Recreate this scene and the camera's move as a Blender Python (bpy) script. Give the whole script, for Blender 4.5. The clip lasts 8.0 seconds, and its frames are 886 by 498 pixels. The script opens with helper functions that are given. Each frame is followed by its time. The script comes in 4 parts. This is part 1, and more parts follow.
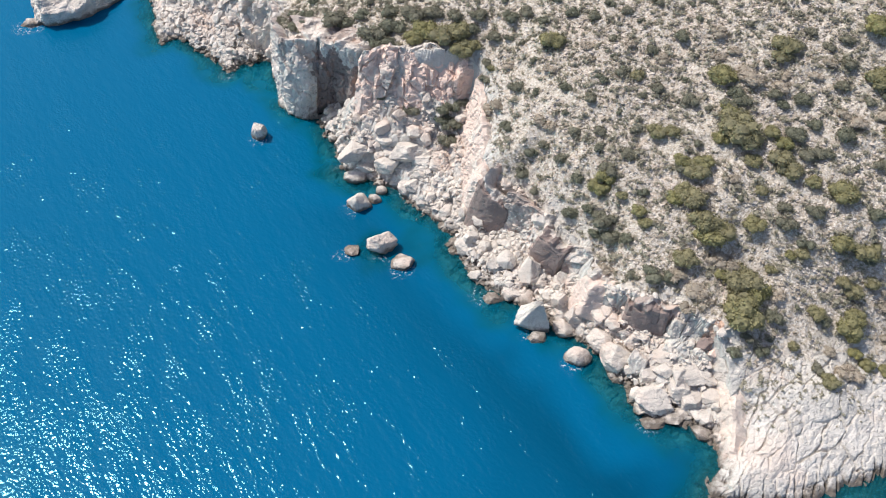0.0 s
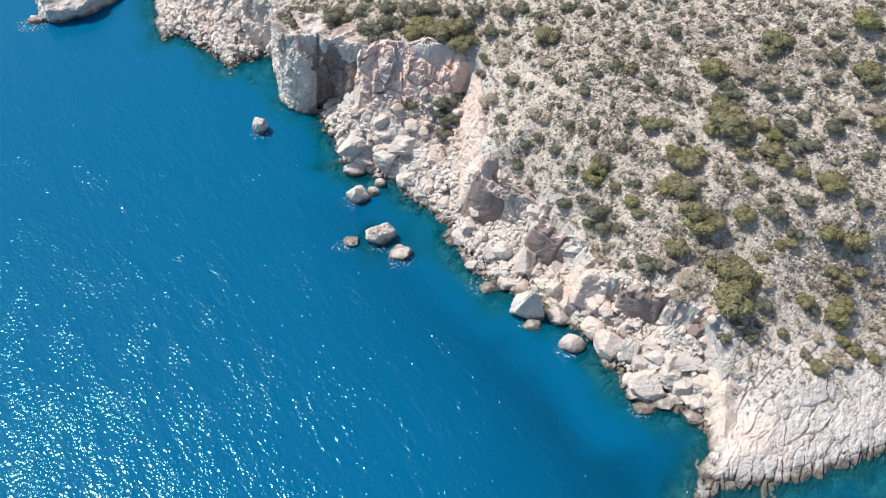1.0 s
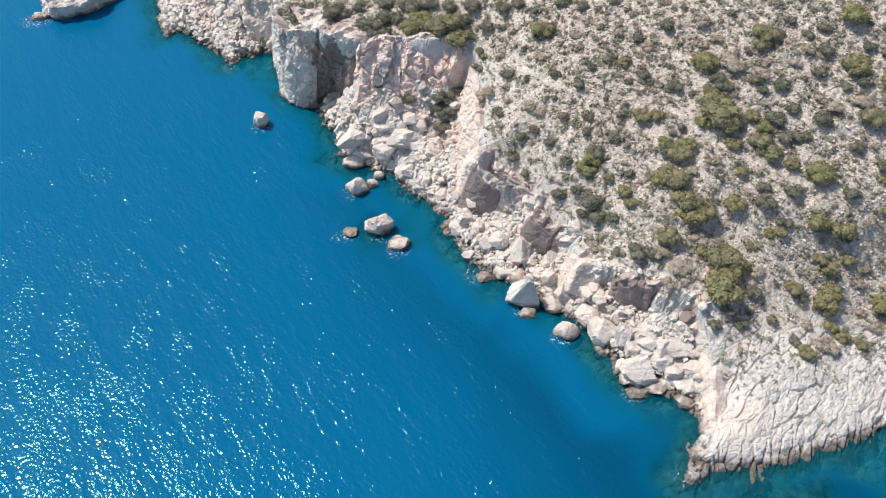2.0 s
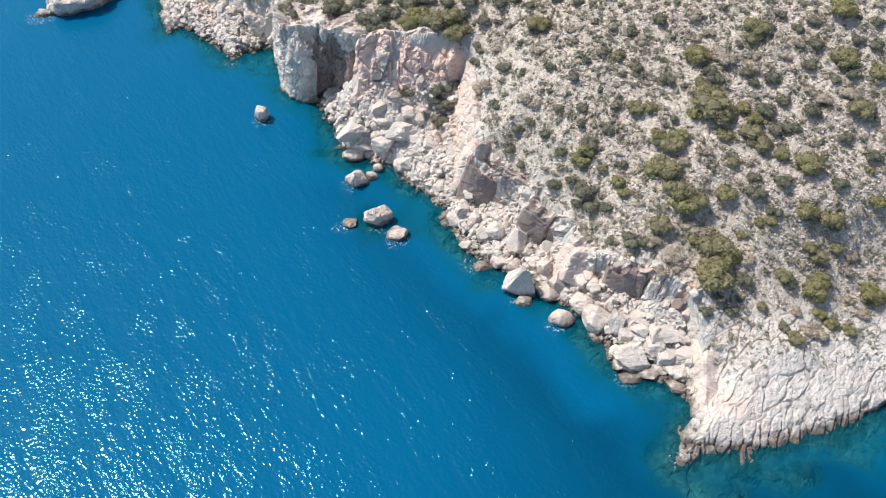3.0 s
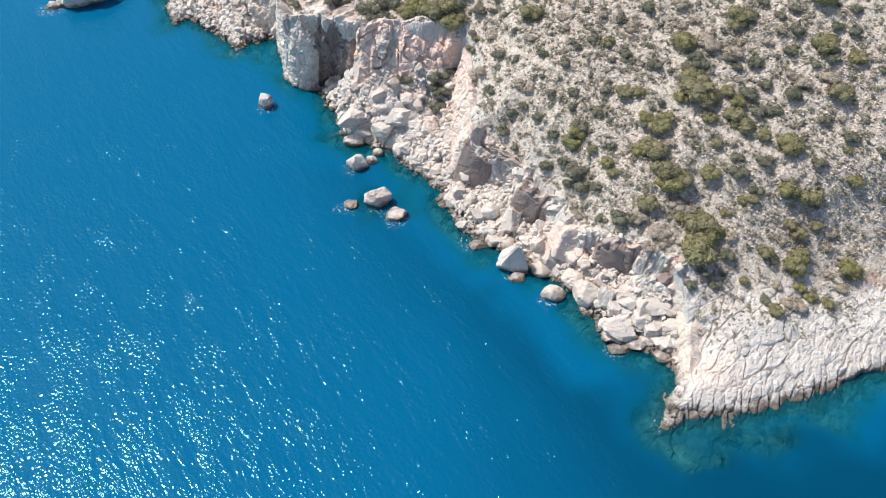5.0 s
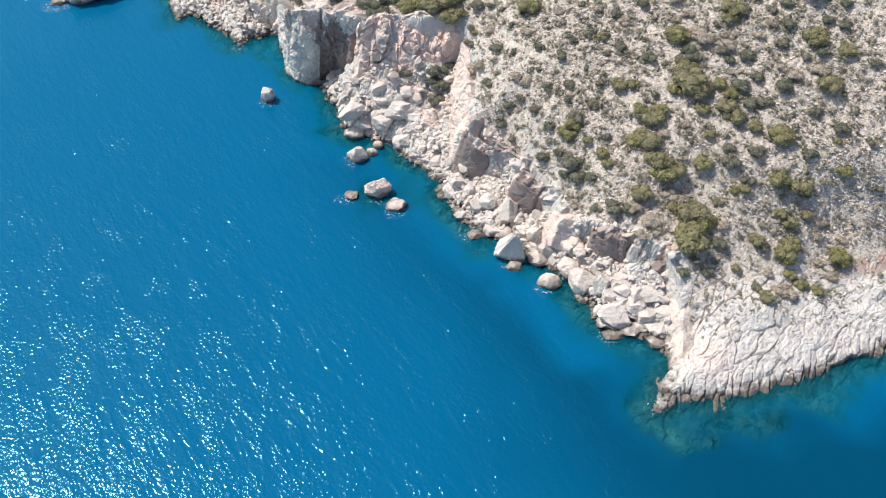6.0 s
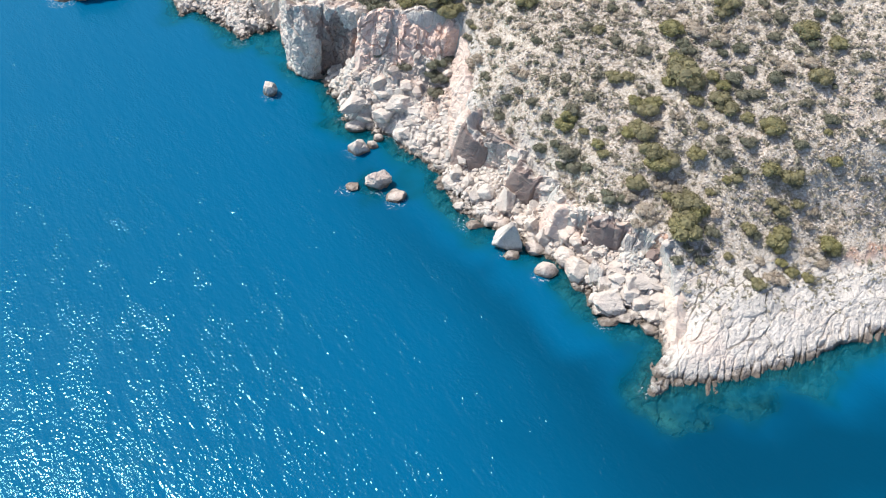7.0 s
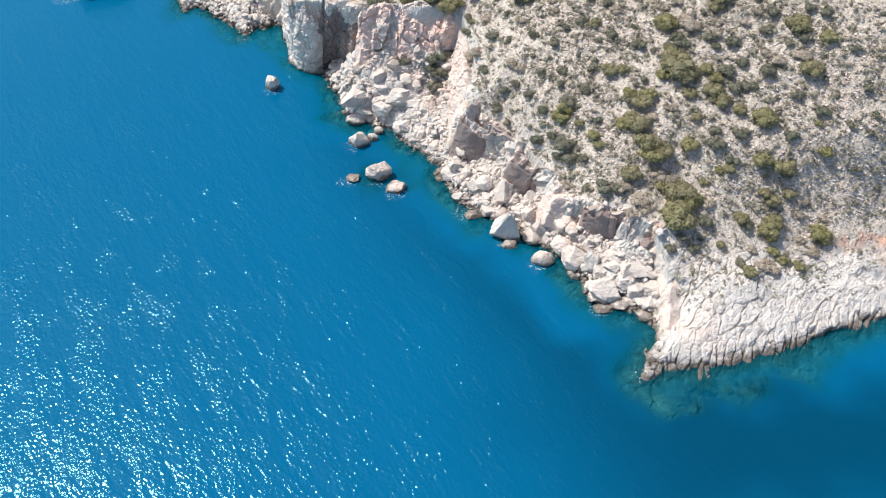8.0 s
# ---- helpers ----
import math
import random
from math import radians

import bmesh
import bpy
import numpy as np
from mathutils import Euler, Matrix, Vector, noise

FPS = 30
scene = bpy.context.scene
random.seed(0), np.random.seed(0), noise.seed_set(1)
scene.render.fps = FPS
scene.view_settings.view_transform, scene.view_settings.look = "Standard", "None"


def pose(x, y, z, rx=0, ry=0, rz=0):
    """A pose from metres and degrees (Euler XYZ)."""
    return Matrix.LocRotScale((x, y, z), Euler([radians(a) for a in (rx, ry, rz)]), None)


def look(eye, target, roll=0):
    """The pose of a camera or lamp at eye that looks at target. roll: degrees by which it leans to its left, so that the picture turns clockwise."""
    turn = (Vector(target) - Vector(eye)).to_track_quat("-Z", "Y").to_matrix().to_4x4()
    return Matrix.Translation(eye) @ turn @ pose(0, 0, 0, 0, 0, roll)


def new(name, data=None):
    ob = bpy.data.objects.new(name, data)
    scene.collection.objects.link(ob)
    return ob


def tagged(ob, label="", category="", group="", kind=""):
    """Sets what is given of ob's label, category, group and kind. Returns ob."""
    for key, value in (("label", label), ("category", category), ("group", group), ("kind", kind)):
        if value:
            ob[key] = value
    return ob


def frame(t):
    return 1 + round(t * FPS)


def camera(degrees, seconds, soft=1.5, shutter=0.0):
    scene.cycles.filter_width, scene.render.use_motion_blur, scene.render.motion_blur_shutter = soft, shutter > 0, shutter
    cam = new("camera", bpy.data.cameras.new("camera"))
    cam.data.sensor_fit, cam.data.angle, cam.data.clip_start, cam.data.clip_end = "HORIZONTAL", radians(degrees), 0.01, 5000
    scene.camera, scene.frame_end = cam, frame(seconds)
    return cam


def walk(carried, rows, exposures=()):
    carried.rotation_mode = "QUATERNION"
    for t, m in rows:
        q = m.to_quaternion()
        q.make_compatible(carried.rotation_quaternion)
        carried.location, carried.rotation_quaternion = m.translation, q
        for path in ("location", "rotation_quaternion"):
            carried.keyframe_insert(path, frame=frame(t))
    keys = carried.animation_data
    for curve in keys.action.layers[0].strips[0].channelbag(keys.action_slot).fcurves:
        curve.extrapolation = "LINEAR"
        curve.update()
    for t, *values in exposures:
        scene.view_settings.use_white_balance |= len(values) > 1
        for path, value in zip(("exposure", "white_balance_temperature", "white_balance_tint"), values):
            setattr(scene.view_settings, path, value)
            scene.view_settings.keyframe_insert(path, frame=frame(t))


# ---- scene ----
cam = camera(64.0, 8.0, soft=1.1)
# seconds, place in metres, yaw, pitch and lean in degrees
ROWS = [
    (0.0, 0.000, 0.000, 65.999, 0.000, -46.960, -2.859),
    (0.5, 0.241, -1.033, 66.232, 0.033, -46.948, -2.817),
    (1.0, 0.466, -2.076, 66.458, 0.067, -46.939, -2.778),
    (1.5, 0.699, -3.134, 66.683, 0.102, -46.931, -2.738),
    (3.0, 1.359, -6.346, 67.355, 0.197, -46.922, -2.605),
    (3.5, 1.572, -7.469, 67.597, 0.237, -46.934, -2.565),
    (4.0, 1.767, -8.592, 67.842, 0.280, -46.949, -2.527),
    (4.5, 1.918, -9.710, 68.083, 0.326, -46.966, -2.487),
    (6.0, 2.422, -13.111, 68.883, 0.451, -47.048, -2.363),
    (6.5, 2.573, -14.251, 69.160, 0.494, -47.079, -2.321),
    (7.0, 2.720, -15.385, 69.442, 0.538, -47.109, -2.281),
    (7.5, 2.882, -16.540, 69.724, 0.580, -47.140, -2.238),
    (8.0, 3.037, -17.706, 70.000, 0.622, -47.173, -2.196),
]
walk(cam, [(t, pose(x, y, z, 90 + pitch, 0, yaw) @ pose(0, 0, 0, 0, 0, -lean)) for t, x, y, z, yaw, pitch, lean in ROWS],
     [(0.0, 0.45), (3.0, 0.49), (6.0, 0.56), (8.0, 0.62)])

# ---- sky, sun, exposure ----
SUN_HEIGHT, SUN_LEFT = 57.0, 71.0  # degrees above the horizon, degrees left of +y
world = bpy.data.worlds.new("sky")
scene.world = world
world.use_nodes = True
sky_nodes = world.node_tree
sky_nodes.nodes.clear()
sky = sky_nodes.nodes.new("ShaderNodeTexSky")
sky.sky_type, sky.sun_disc = "NISHITA", False
sky.sun_elevation, sky.sun_rotation = radians(SUN_HEIGHT), radians(-SUN_LEFT)
sky.air_density, sky.dust_density, sky.ozone_density = 0.66, 1.6, 0.0
sky_back = sky_nodes.nodes.new("ShaderNodeBackground")
sky_back.inputs["Strength"].default_value = 0.135
sky_out = sky_nodes.nodes.new("ShaderNodeOutputWorld")
sky_nodes.links.new(sky.outputs[0], sky_back.inputs[0])
sky_nodes.links.new(sky_back.outputs[0], sky_out.inputs[0])
sun = new("sun", bpy.data.lights.new("sun", "SUN"))
sun.data.energy, sun.data.angle, sun.data.color = 3.5, radians(0.53), (1.0, 0.955, 0.9)
up, left = radians(SUN_HEIGHT), radians(SUN_LEFT)
to_sun = Vector((-math.sin(left) * math.cos(up), math.cos(left) * math.cos(up), math.sin(up)))
sun.matrix_world = look(to_sun * 300, (0, 0, 0))

# ---- materials ----
class Nodes:
    """A short hand for building a node material."""

    def __init__(self, name):
        self.mat = bpy.data.materials.new(name)
        self.mat.use_nodes = True
        self.tree = self.mat.node_tree
        self.bsdf = self.tree.nodes["Principled BSDF"]
        self.out = self.tree.nodes["Material Output"]
        self.place = self.add("ShaderNodeNewGeometry").outputs["Position"]

    def add(self, kind):
        return self.tree.nodes.new(kind)

    def wire(self, a, b):
        if hasattr(a, "is_output"):
            self.tree.links.new(a, b)
        else:
            b.default_value = a

    def noise(self, scale, detail=4, rough=0.6, stretch=None, distort=0.0):
        node = self.add("ShaderNodeTexNoise")
        node.inputs["Scale"].default_value, node.inputs["Detail"].default_value = scale, detail
        node.inputs["Roughness"].default_value, node.inputs["Distortion"].default_value = rough, distort
        where = self.place
        if stretch:
            turn = self.add("ShaderNodeMapping")
            turn.inputs["Scale"].default_value = stretch[:3]
            turn.inputs["Rotation"].default_value = (0, 0, radians(stretch[3]))
            self.wire(self.place, turn.inputs["Vector"])
            where = turn.outputs["Vector"]
        self.wire(where, node.inputs["Vector"])
        return node.outputs["Fac"]

    def drawn(self, scale, angle, ratio, detail=2, rough=0.5, distort=0.0):
        """Noise drawn out ratio times along a direction in plan, in degrees from +x."""
        turn = self.add("ShaderNodeMapping")
        turn.vector_type = "TEXTURE"
        turn.inputs["Scale"].default_value = (ratio, 1, 1)
        turn.inputs["Rotation"].default_value = (0, 0, radians(angle))
        self.wire(self.place, turn.inputs["Vector"])
        node = self.add("ShaderNodeTexNoise")
        for key, v in zip(("Scale", "Detail", "Roughness", "Distortion"), (scale, detail, rough, distort)):
            node.inputs[key].default_value = v
        self.wire(turn.outputs["Vector"], node.inputs["Vector"])
        return node.outputs["Fac"]

    def cells(self, scale, feature="F1"):
        node = self.add("ShaderNodeTexVoronoi")
        node.feature = feature
        node.inputs["Scale"].default_value = scale
        self.wire(self.place, node.inputs["Vector"])
        return node

    def ramp(self, value, *stops):
        node = self.add("ShaderNodeMapRange")
        node.clamp, node.interpolation_type = True, "SMOOTHSTEP"
        for key, v in zip(("From Min", "From Max", "To Min", "To Max"), stops):
            node.inputs[key].default_value = v
        self.wire(value, node.inputs["Value"])
        return node.outputs["Result"]

    def math(self, op, a, b=0.0):
        node = self.add("ShaderNodeMath")
        node.operation = op
        self.wire(a, node.inputs[0])
        self.wire(b, node.inputs[1])
        return node.outputs[0]

    def mix(self, fac, a, b, blend="MIX"):
        node = self.add("ShaderNodeMix")
        node.data_type, node.blend_type = "RGBA", blend
        self.wire(fac, node.inputs[0])
        for value, socket in ((a, node.inputs[6]), (b, node.inputs[7])):
            self.wire(value if hasattr(value, "is_output") else (*value, 1), socket)
        return node.outputs[2]

    def height(self):
        node = self.add("ShaderNodeSeparateXYZ")
        self.wire(self.place, node.inputs[0])
        return node.outputs["Z"]

    def attribute(self, name):
        node = self.add("ShaderNodeAttribute")
        node.attribute_name = name
        return node.outputs["Fac"]

    def random(self):
        return self.add("ShaderNodeObjectInfo").outputs["Random"]

    def bump(self, height, strength, distance):
        node = self.add("ShaderNodeBump")
        node.inputs["Strength"].default_value, node.inputs["Distance"].default_value = strength, distance
        self.wire(height, node.inputs["Height"])
        self.wire(node.outputs["Normal"], self.bsdf.inputs["Normal"])

    def finish(self, colour, roughness, specular=0.3):
        self.wire(colour, self.bsdf.inputs["Base Color"])
        self.wire(roughness, self.bsdf.inputs["Roughness"])
        self.bsdf.inputs["Specular IOR Level"].default_value = specular
        return self.mat


def limestone(n, tone=None, stain=0.5, fresh=(0.66, 0.598, 0.535)):
    """Pale grey limestone with rosy and ochre staining, dark wet foot by the water."""
    colour = n.mix(n.ramp(n.noise(0.35, 5, 0.6), 0.35, 0.7, 0, 1), fresh, tuple(0.81 * c for c in fresh))
    colour = n.mix(n.ramp(n.noise(0.16, 4, 0.62, (1, 1, 0.5, 0)), 0.50, 0.68, 0, 0.75 * min(1, stain + 0.2)), colour, (0.62, 0.435, 0.345))
    colour = n.mix(n.ramp(n.noise(0.9, 4, 0.65, (1, 1, 0.25, 0)), 0.56, 0.74, 0, stain), colour, (0.32, 0.245, 0.205))
    colour = n.mix(n.ramp(n.noise(2.2, 5, 0.7), 0.55, 0.66, 0, 0.45), colour, (0.34, 0.30, 0.265))
    colour = n.mix(n.ramp(n.noise(5.0, 6, 0.7), 0.45, 0.75, 0, 0.4), colour, (0.25, 0.22, 0.195))
    colour = n.mix(n.ramp(n.noise(7.0, 3, 0.6), 0.56, 0.66, 0, 0.5), colour, (0.66, 0.61, 0.55))
    if tone is not None:
        colour = n.mix(n.ramp(tone, 0.4, 1, 0, 0.3), colour, (0.46, 0.40, 0.35))
    edge = n.math("ADD", n.height(), n.math("MULTIPLY", n.math("SUBTRACT", n.noise(0.8, 5, 0.65), 0.5), 2.2))
    return n.mix(n.math("MULTIPLY", n.ramp(edge, 0.15, 1.15, 0.9, 0), n.ramp(edge, -1.3, -0.3, 0.25, 1)), colour, (0.12, 0.096, 0.075))


def make_rock():
    n = Nodes("limestone")
    joints = n.ramp(n.cells(1.3, "DISTANCE_TO_EDGE").outputs["Distance"], 0, 0.04, 0, 0.15)
    n.bump(n.math("ADD", n.noise(2.6, 9, 0.75), joints), 0.8, 0.2)
    return n.finish(limestone(n, n.random(), 0.4), 0.9)


def make_cliff(name, varnish_and_shade, ochre, spread, fresh=(0.60, 0.36, 0.255), streaks=0.6):
    """Cliff rock: limestone under brown and grey weathering streaks, with ochre and rosy fresh breaks. The broad brown
    also paints in shade on the recess and dark faces.
    """
    n = Nodes(name)
    colour = limestone(n, None, 0.45, (0.65, 0.59, 0.53))
    colour = n.mix(n.ramp(n.noise(0.20, 4, 0.6, (1, 1, 0.35, 0)), 0.60 - spread, 0.68 - spread, 0, varnish_and_shade), colour, (0.235, 0.175, 0.155))
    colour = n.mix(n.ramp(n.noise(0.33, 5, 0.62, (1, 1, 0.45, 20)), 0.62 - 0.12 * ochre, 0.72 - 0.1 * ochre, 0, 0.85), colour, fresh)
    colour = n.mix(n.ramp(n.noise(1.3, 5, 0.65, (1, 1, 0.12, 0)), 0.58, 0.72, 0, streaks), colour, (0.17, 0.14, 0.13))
    n.bump(n.math("ADD", n.noise(2.0, 8, 0.72), n.math("MULTIPLY", n.cells(1.1, "DISTANCE_TO_EDGE").outputs["Distance"], 0.5)), 0.9, 0.25)
    return n.finish(colour, 0.9)


def make_ground():
    """Rock where the land is bare, stony soil with dry scrub where it is overgrown (attribute soil), worn pale along the trail."""
    n = Nodes("rocky_ground")
    rock = limestone(n, None, 0.14, (0.63, 0.595, 0.55))
    lichen = n.math("MULTIPLY", n.ramp(n.height(), 2.4, 5.2, 0, 0.6), n.ramp(n.noise(2.4, 6, 0.75), 0.42, 0.56, 0.25, 1))
    rock = n.mix(lichen, rock, (0.47, 0.455, 0.415))
    earth = n.mix(n.ramp(n.noise(0.12, 4, 0.6), 0.35, 0.65, 0, 1), (0.455, 0.40, 0.33), (0.45, 0.375, 0.31))
    earth = n.mix(n.ramp(n.noise(0.8, 6, 0.75), 0.48, 0.58, 0, 0.7), earth, (0.33, 0.295, 0.235))
    earth = n.mix(n.ramp(n.noise(1.9, 6, 0.8, None, 0.8), 0.50, 0.56, 0, 0.95), earth, (0.575, 0.53, 0.475))
    earth = n.mix(n.ramp(n.noise(3.6, 4, 0.7), 0.52, 0.58, 0, 0.85), earth, (0.27, 0.24, 0.19))
    earth = n.mix(n.ramp(n.noise(4.4, 4, 0.7, (1, 1, 1, 40), 0.6), 0.54, 0.60, 0, 0.95), earth, (0.62, 0.575, 0.515))
    earth = n.mix(n.math("MULTIPLY", n.attribute("trail"), n.ramp(n.noise(0.9, 5, 0.7), 0.45, 0.60, 0.0, 0.75)), earth, (0.60, 0.555, 0.50))
    earth = n.mix(n.attribute("red_earth"), earth, (0.55, 0.34, 0.245))
    n.bump(n.math("ADD", n.noise(2.2, 8, 0.72), n.math("MULTIPLY", n.cells(2.0, "DISTANCE_TO_EDGE").outputs["Distance"], 0.5)), 1.0, 0.2)
    colour = n.mix(n.attribute("soil"), rock, earth)
    return n.finish(colour, 0.92)


def make_water():
    """Sea: clear over the shallow shelf, deep blue where the water is deep (attribute depth), ruffled by small waves."""
    n = Nodes("sea_water")
    depth = n.attribute("depth")
    thick = n.math("SUBTRACT", 1.0, n.math("POWER", 2.718, n.math("MULTIPLY", depth, -0.55)))
    body = n.mix(n.ramp(depth, 0.3, 4.0, 0, 1), (0.0, 0.097, 0.148), (0.0, 0.091, 0.196))
    body = n.mix(n.math("MULTIPLY", n.attribute("dark_water"), 0.75), body, (0.0, 0.03, 0.06))  # darker body off the cove and cape
    swell = n.drawn(0.30, -55, 3.0, 2, 0.5)
    wave = n.drawn(0.95, -48, 2.8, 2, 0.55, 0.3)
    gusts = n.ramp(n.drawn(0.34, -60, 3.0, 3, 0.6), 0.38, 0.64, 0.55, 1.5)
    chop = n.math("MULTIPLY", n.drawn(2.8, -40, 1.3, 1, 0.5, 0.2), gusts)
    waves = n.math("ADD", n.math("ADD", n.math("MULTIPLY", swell, 0.22), n.math("MULTIPLY", wave, 0.12)), n.math("MULTIPLY", chop, 0.086))
    froth = n.math("MULTIPLY", n.attribute("foam"), n.ramp(n.noise(2.6, 6, 0.75), 0.53, 0.66, 0, 0.9))
    scatter = n.add("ShaderNodeBsdfDiffuse")
    n.wire(n.mix(froth, body, (0.8, 0.82, 0.82)), scatter.inputs["Color"])
    tilt = n.add("ShaderNodeBump")
    tilt.inputs["Strength"].default_value, tilt.inputs["Distance"].default_value = 1.0, 1.0
    n.wire(waves, tilt.inputs["Height"])
    gloss = n.add("ShaderNodeBsdfGlossy")
    gloss.distribution = "BECKMANN"
    gloss.inputs["Roughness"].default_value = 0.165
    gloss.inputs["Color"].default_value = (0.4, 0.92, 1.0, 1)
    n.wire(tilt.outputs["Normal"], gloss.inputs["Normal"])
    fresnel = n.add("ShaderNodeFresnel")
    fresnel.inputs["IOR"].default_value = 1.33
    sheen = n.add("ShaderNodeMixShader")
    n.wire(n.math("MULTIPLY", fresnel.outputs[0], n.math("SUBTRACT", 0.95, n.math("MULTIPLY", froth, 0.9))), sheen.inputs[0])
    n.wire(scatter.outputs[0], sheen.inputs[1])
    n.wire(gloss.outputs[0], sheen.inputs[2])
    clear = n.add("ShaderNodeBsdfTransparent")
    clear.inputs["Color"].default_value = (0.30, 0.72, 0.78, 1)
    blend = n.add("ShaderNodeMixShader")
    n.wire(n.math("MAXIMUM", n.ramp(thick, 0, 1, 0.25, 1.0), froth), blend.inputs[0])
    n.wire(clear.outputs[0], blend.inputs[1])
    n.wire(sheen.outputs[0], blend.inputs[2])
    n.wire(blend.outputs[0], n.out.inputs["Surface"])
    return n.mat


def make_leaf(name, young, old):
    n = Nodes(name)
    per_leaf = n.add("ShaderNodeNewGeometry").outputs["Random Per Island"]
    colour = n.mix(per_leaf, young, old)
    colour = n.mix(n.ramp(n.random(), 0, 1, 0, 0.45), colour, (0.29, 0.26, 0.20))
    n.finish(colour, 0.75, 0.2)
    glow = n.add("ShaderNodeBsdfTranslucent")
    n.wire(colour, glow.inputs["Color"])
    blend = n.add("ShaderNodeMixShader")
    blend.inputs[0].default_value = 0.4
    n.wire(n.bsdf.outputs[0], blend.inputs[1])
    n.wire(glow.outputs[0], blend.inputs[2])
    n.wire(blend.outputs[0], n.out.inputs["Surface"])
    return n.mat


def make_bark():
    n = Nodes("bark")
    n.bump(n.noise(9, 5, 0.7, (1, 1, 0.3, 0)), 0.7, 0.03)
    return n.finish(n.mix(n.noise(4, 4), (0.11, 0.085, 0.065), (0.20, 0.165, 0.13)), 0.9)


CLIFF_RED = make_cliff("rosy_cliff_rock", 0.35, 2.2, 0.0, (0.78, 0.565, 0.465), 0.3)
CLIFF_ROSE = make_cliff("pinkish_cliff_rock", 0.45, 1.1, 0.08, (0.64, 0.48, 0.40), 0.4)
CLIFF_PALE, CLIFF_PINK = make_cliff("pale_cliff_rock", 0.3, 0.8, 0.02, (0.72, 0.60, 0.51), 0.3), make_cliff("pink_cliff_rock", 0.1, 2.4, 0.05, (0.66, 0.52, 0.445), 0.3)
# weathered dark rock, with the shade of the overhanging faces in its colour
CLIFF_DARK = make_cliff("dark_weathered_shaded_rock", 0.9, 0.0, 0.4, (0.33, 0.25, 0.22), 0.5)
CLIFF_CAP = make_cliff("weathered_grey_rock", 0.6, 0.7, 0.10, (0.55, 0.42, 0.345), 0.6)
# brown stone, darkened further to paint in the shade of the recess
CLIFF_BROWN = make_cliff("brown_shaded_cliff_rock", 0.95, 0.5, 0.30, (0.42, 0.26, 0.19), 0.75)
ROCK, GROUND, WATER, BARK = make_rock(), make_ground(), make_water(), make_bark()
LEAF_PINE = make_leaf("olive_green_needles", (0.37, 0.345, 0.155), (0.23, 0.225, 0.115))
LEAF_DARK = make_leaf("dark_green_leaves", (0.25, 0.255, 0.185), (0.155, 0.165, 0.12))
LEAF_GREY = make_leaf("grey_green_leaves", (0.45, 0.43, 0.335), (0.33, 0.315, 0.245))
LEAF_LOW = make_leaf("dry_olive_scrub", (0.58, 0.505, 0.415), (0.46, 0.40, 0.325))


# ---- the lie of the land: shore, foot of the cliffs and cliff edge in plan ----
SHORE_NORTH = [(-62, 150), (-57, 128), (-55.4, 120.3), (-52.6, 112.9), (-49.6, 106.4), (-47.7, 109.2), (-43.7, 105.5), (-41.0, 103.5),
               (-36.6, 98.6), (-34.3, 100.8), (-32.2, 102.5), (-29.7, 103.5), (-27.7, 97.3), (-26.1, 94.2), (-24.2, 90.8), (-21.9, 88.9)]
SHORE_COVE = [(-19.9, 88.3), (-18.0, 85.4), (-17.1, 82.8), (-15.7, 81.7), (-16.1, 79.4), (-14.4, 77.7), (-14.9, 75.9), (-12.6, 74.0),
              (-10.5, 74.9), (-7.1, 72.5), (-5.5, 70.5), (-2.9, 68.6), (-0.2, 66.1), (1.8, 64.2), (1.2, 62.4), (2.8, 60.1),
              (3.8, 58.2), (5.3, 55.5), (7.8, 54.0), (10.2, 54.2), (13.0, 51.7), (14.1, 49.7), (17.0, 48.2), (18.9, 46.8)]
SHORE_CAPE = [(19.2, 44.5), (20.8, 43.1), (21.0, 40.7), (21.7, 39.0), (22.8, 38.2), (26.5, 38.4), (27.4, 37.3), (28.9, 36.6),
              (29.0, 35.2), (28.9, 33.7), (27.7, 32.3), (26.6, 30.2), (25.8, 28.6), (27.1, 28.3), (29.2, 28.7), (32.9, 29.1),
              (36.1, 30.2), (39.4, 31.3), (42.9, 32.6), (46.3, 33.6), (48.0, 34.8), (51.4, 36.2), (53.9, 37.3), (57.9, 38.6), (75, 44), (120, 50)]
FOOT_NORTH = [(-60, 150, 4), (-54, 127, 4), (-48, 115, 4), (-43.5, 109.4, 3.5), (-36.0, 106.5, 4.5), (-31.1, 104.1, 2.0), (-27.3, 97.0, 0.2), (-24.0, 91.1, 0.3),
              (-21.4, 89.2, 0.4), (-18.6, 90.4, 0.8), (-14.4, 87.4, 3.0), (-12.0, 81.4, 9.6), (-7.5, 79.8, 10.0), (-3.9, 80.0, 10.3),
              (0.6, 80.2, 10.8), (2.6, 79.9, 10.0), (1.8, 77.8, 9.0), (1.7, 74.5, 7.0), (2.3, 70.9, 4.8), (2.7, 66.4, 3.0)]
FOOT_SOUTH = [(4.4, 63.9, 3.0), (8.2, 63.4, 3.8), (9.9, 60.0, 4.2), (11.1, 57.9, 3.3), (14.3, 56.0, 3.0), (14.5, 52.4, 2.5), (16.4, 50.1, 2.5),
              (19.6, 48.9, 3.5), (20.0, 47.6, 4.2), (24.1, 47.6, 5.0), (26.7, 46.5, 6.0), (28.7, 44.3, 5.2), (29.8, 42.9, 3.5), (29.6, 40.0, 2.0),
              (29.2, 35.7, 0.5), (28.0, 31.8, 0.6), (26.9, 29.5, 0.4), (32.9, 30.0, 0.7), (39.4, 32.1, 0.7), (46.3, 34.3, 0.6), (50.8, 36.5, 0.6), (75, 45, 0.8), (120, 51, 1)]
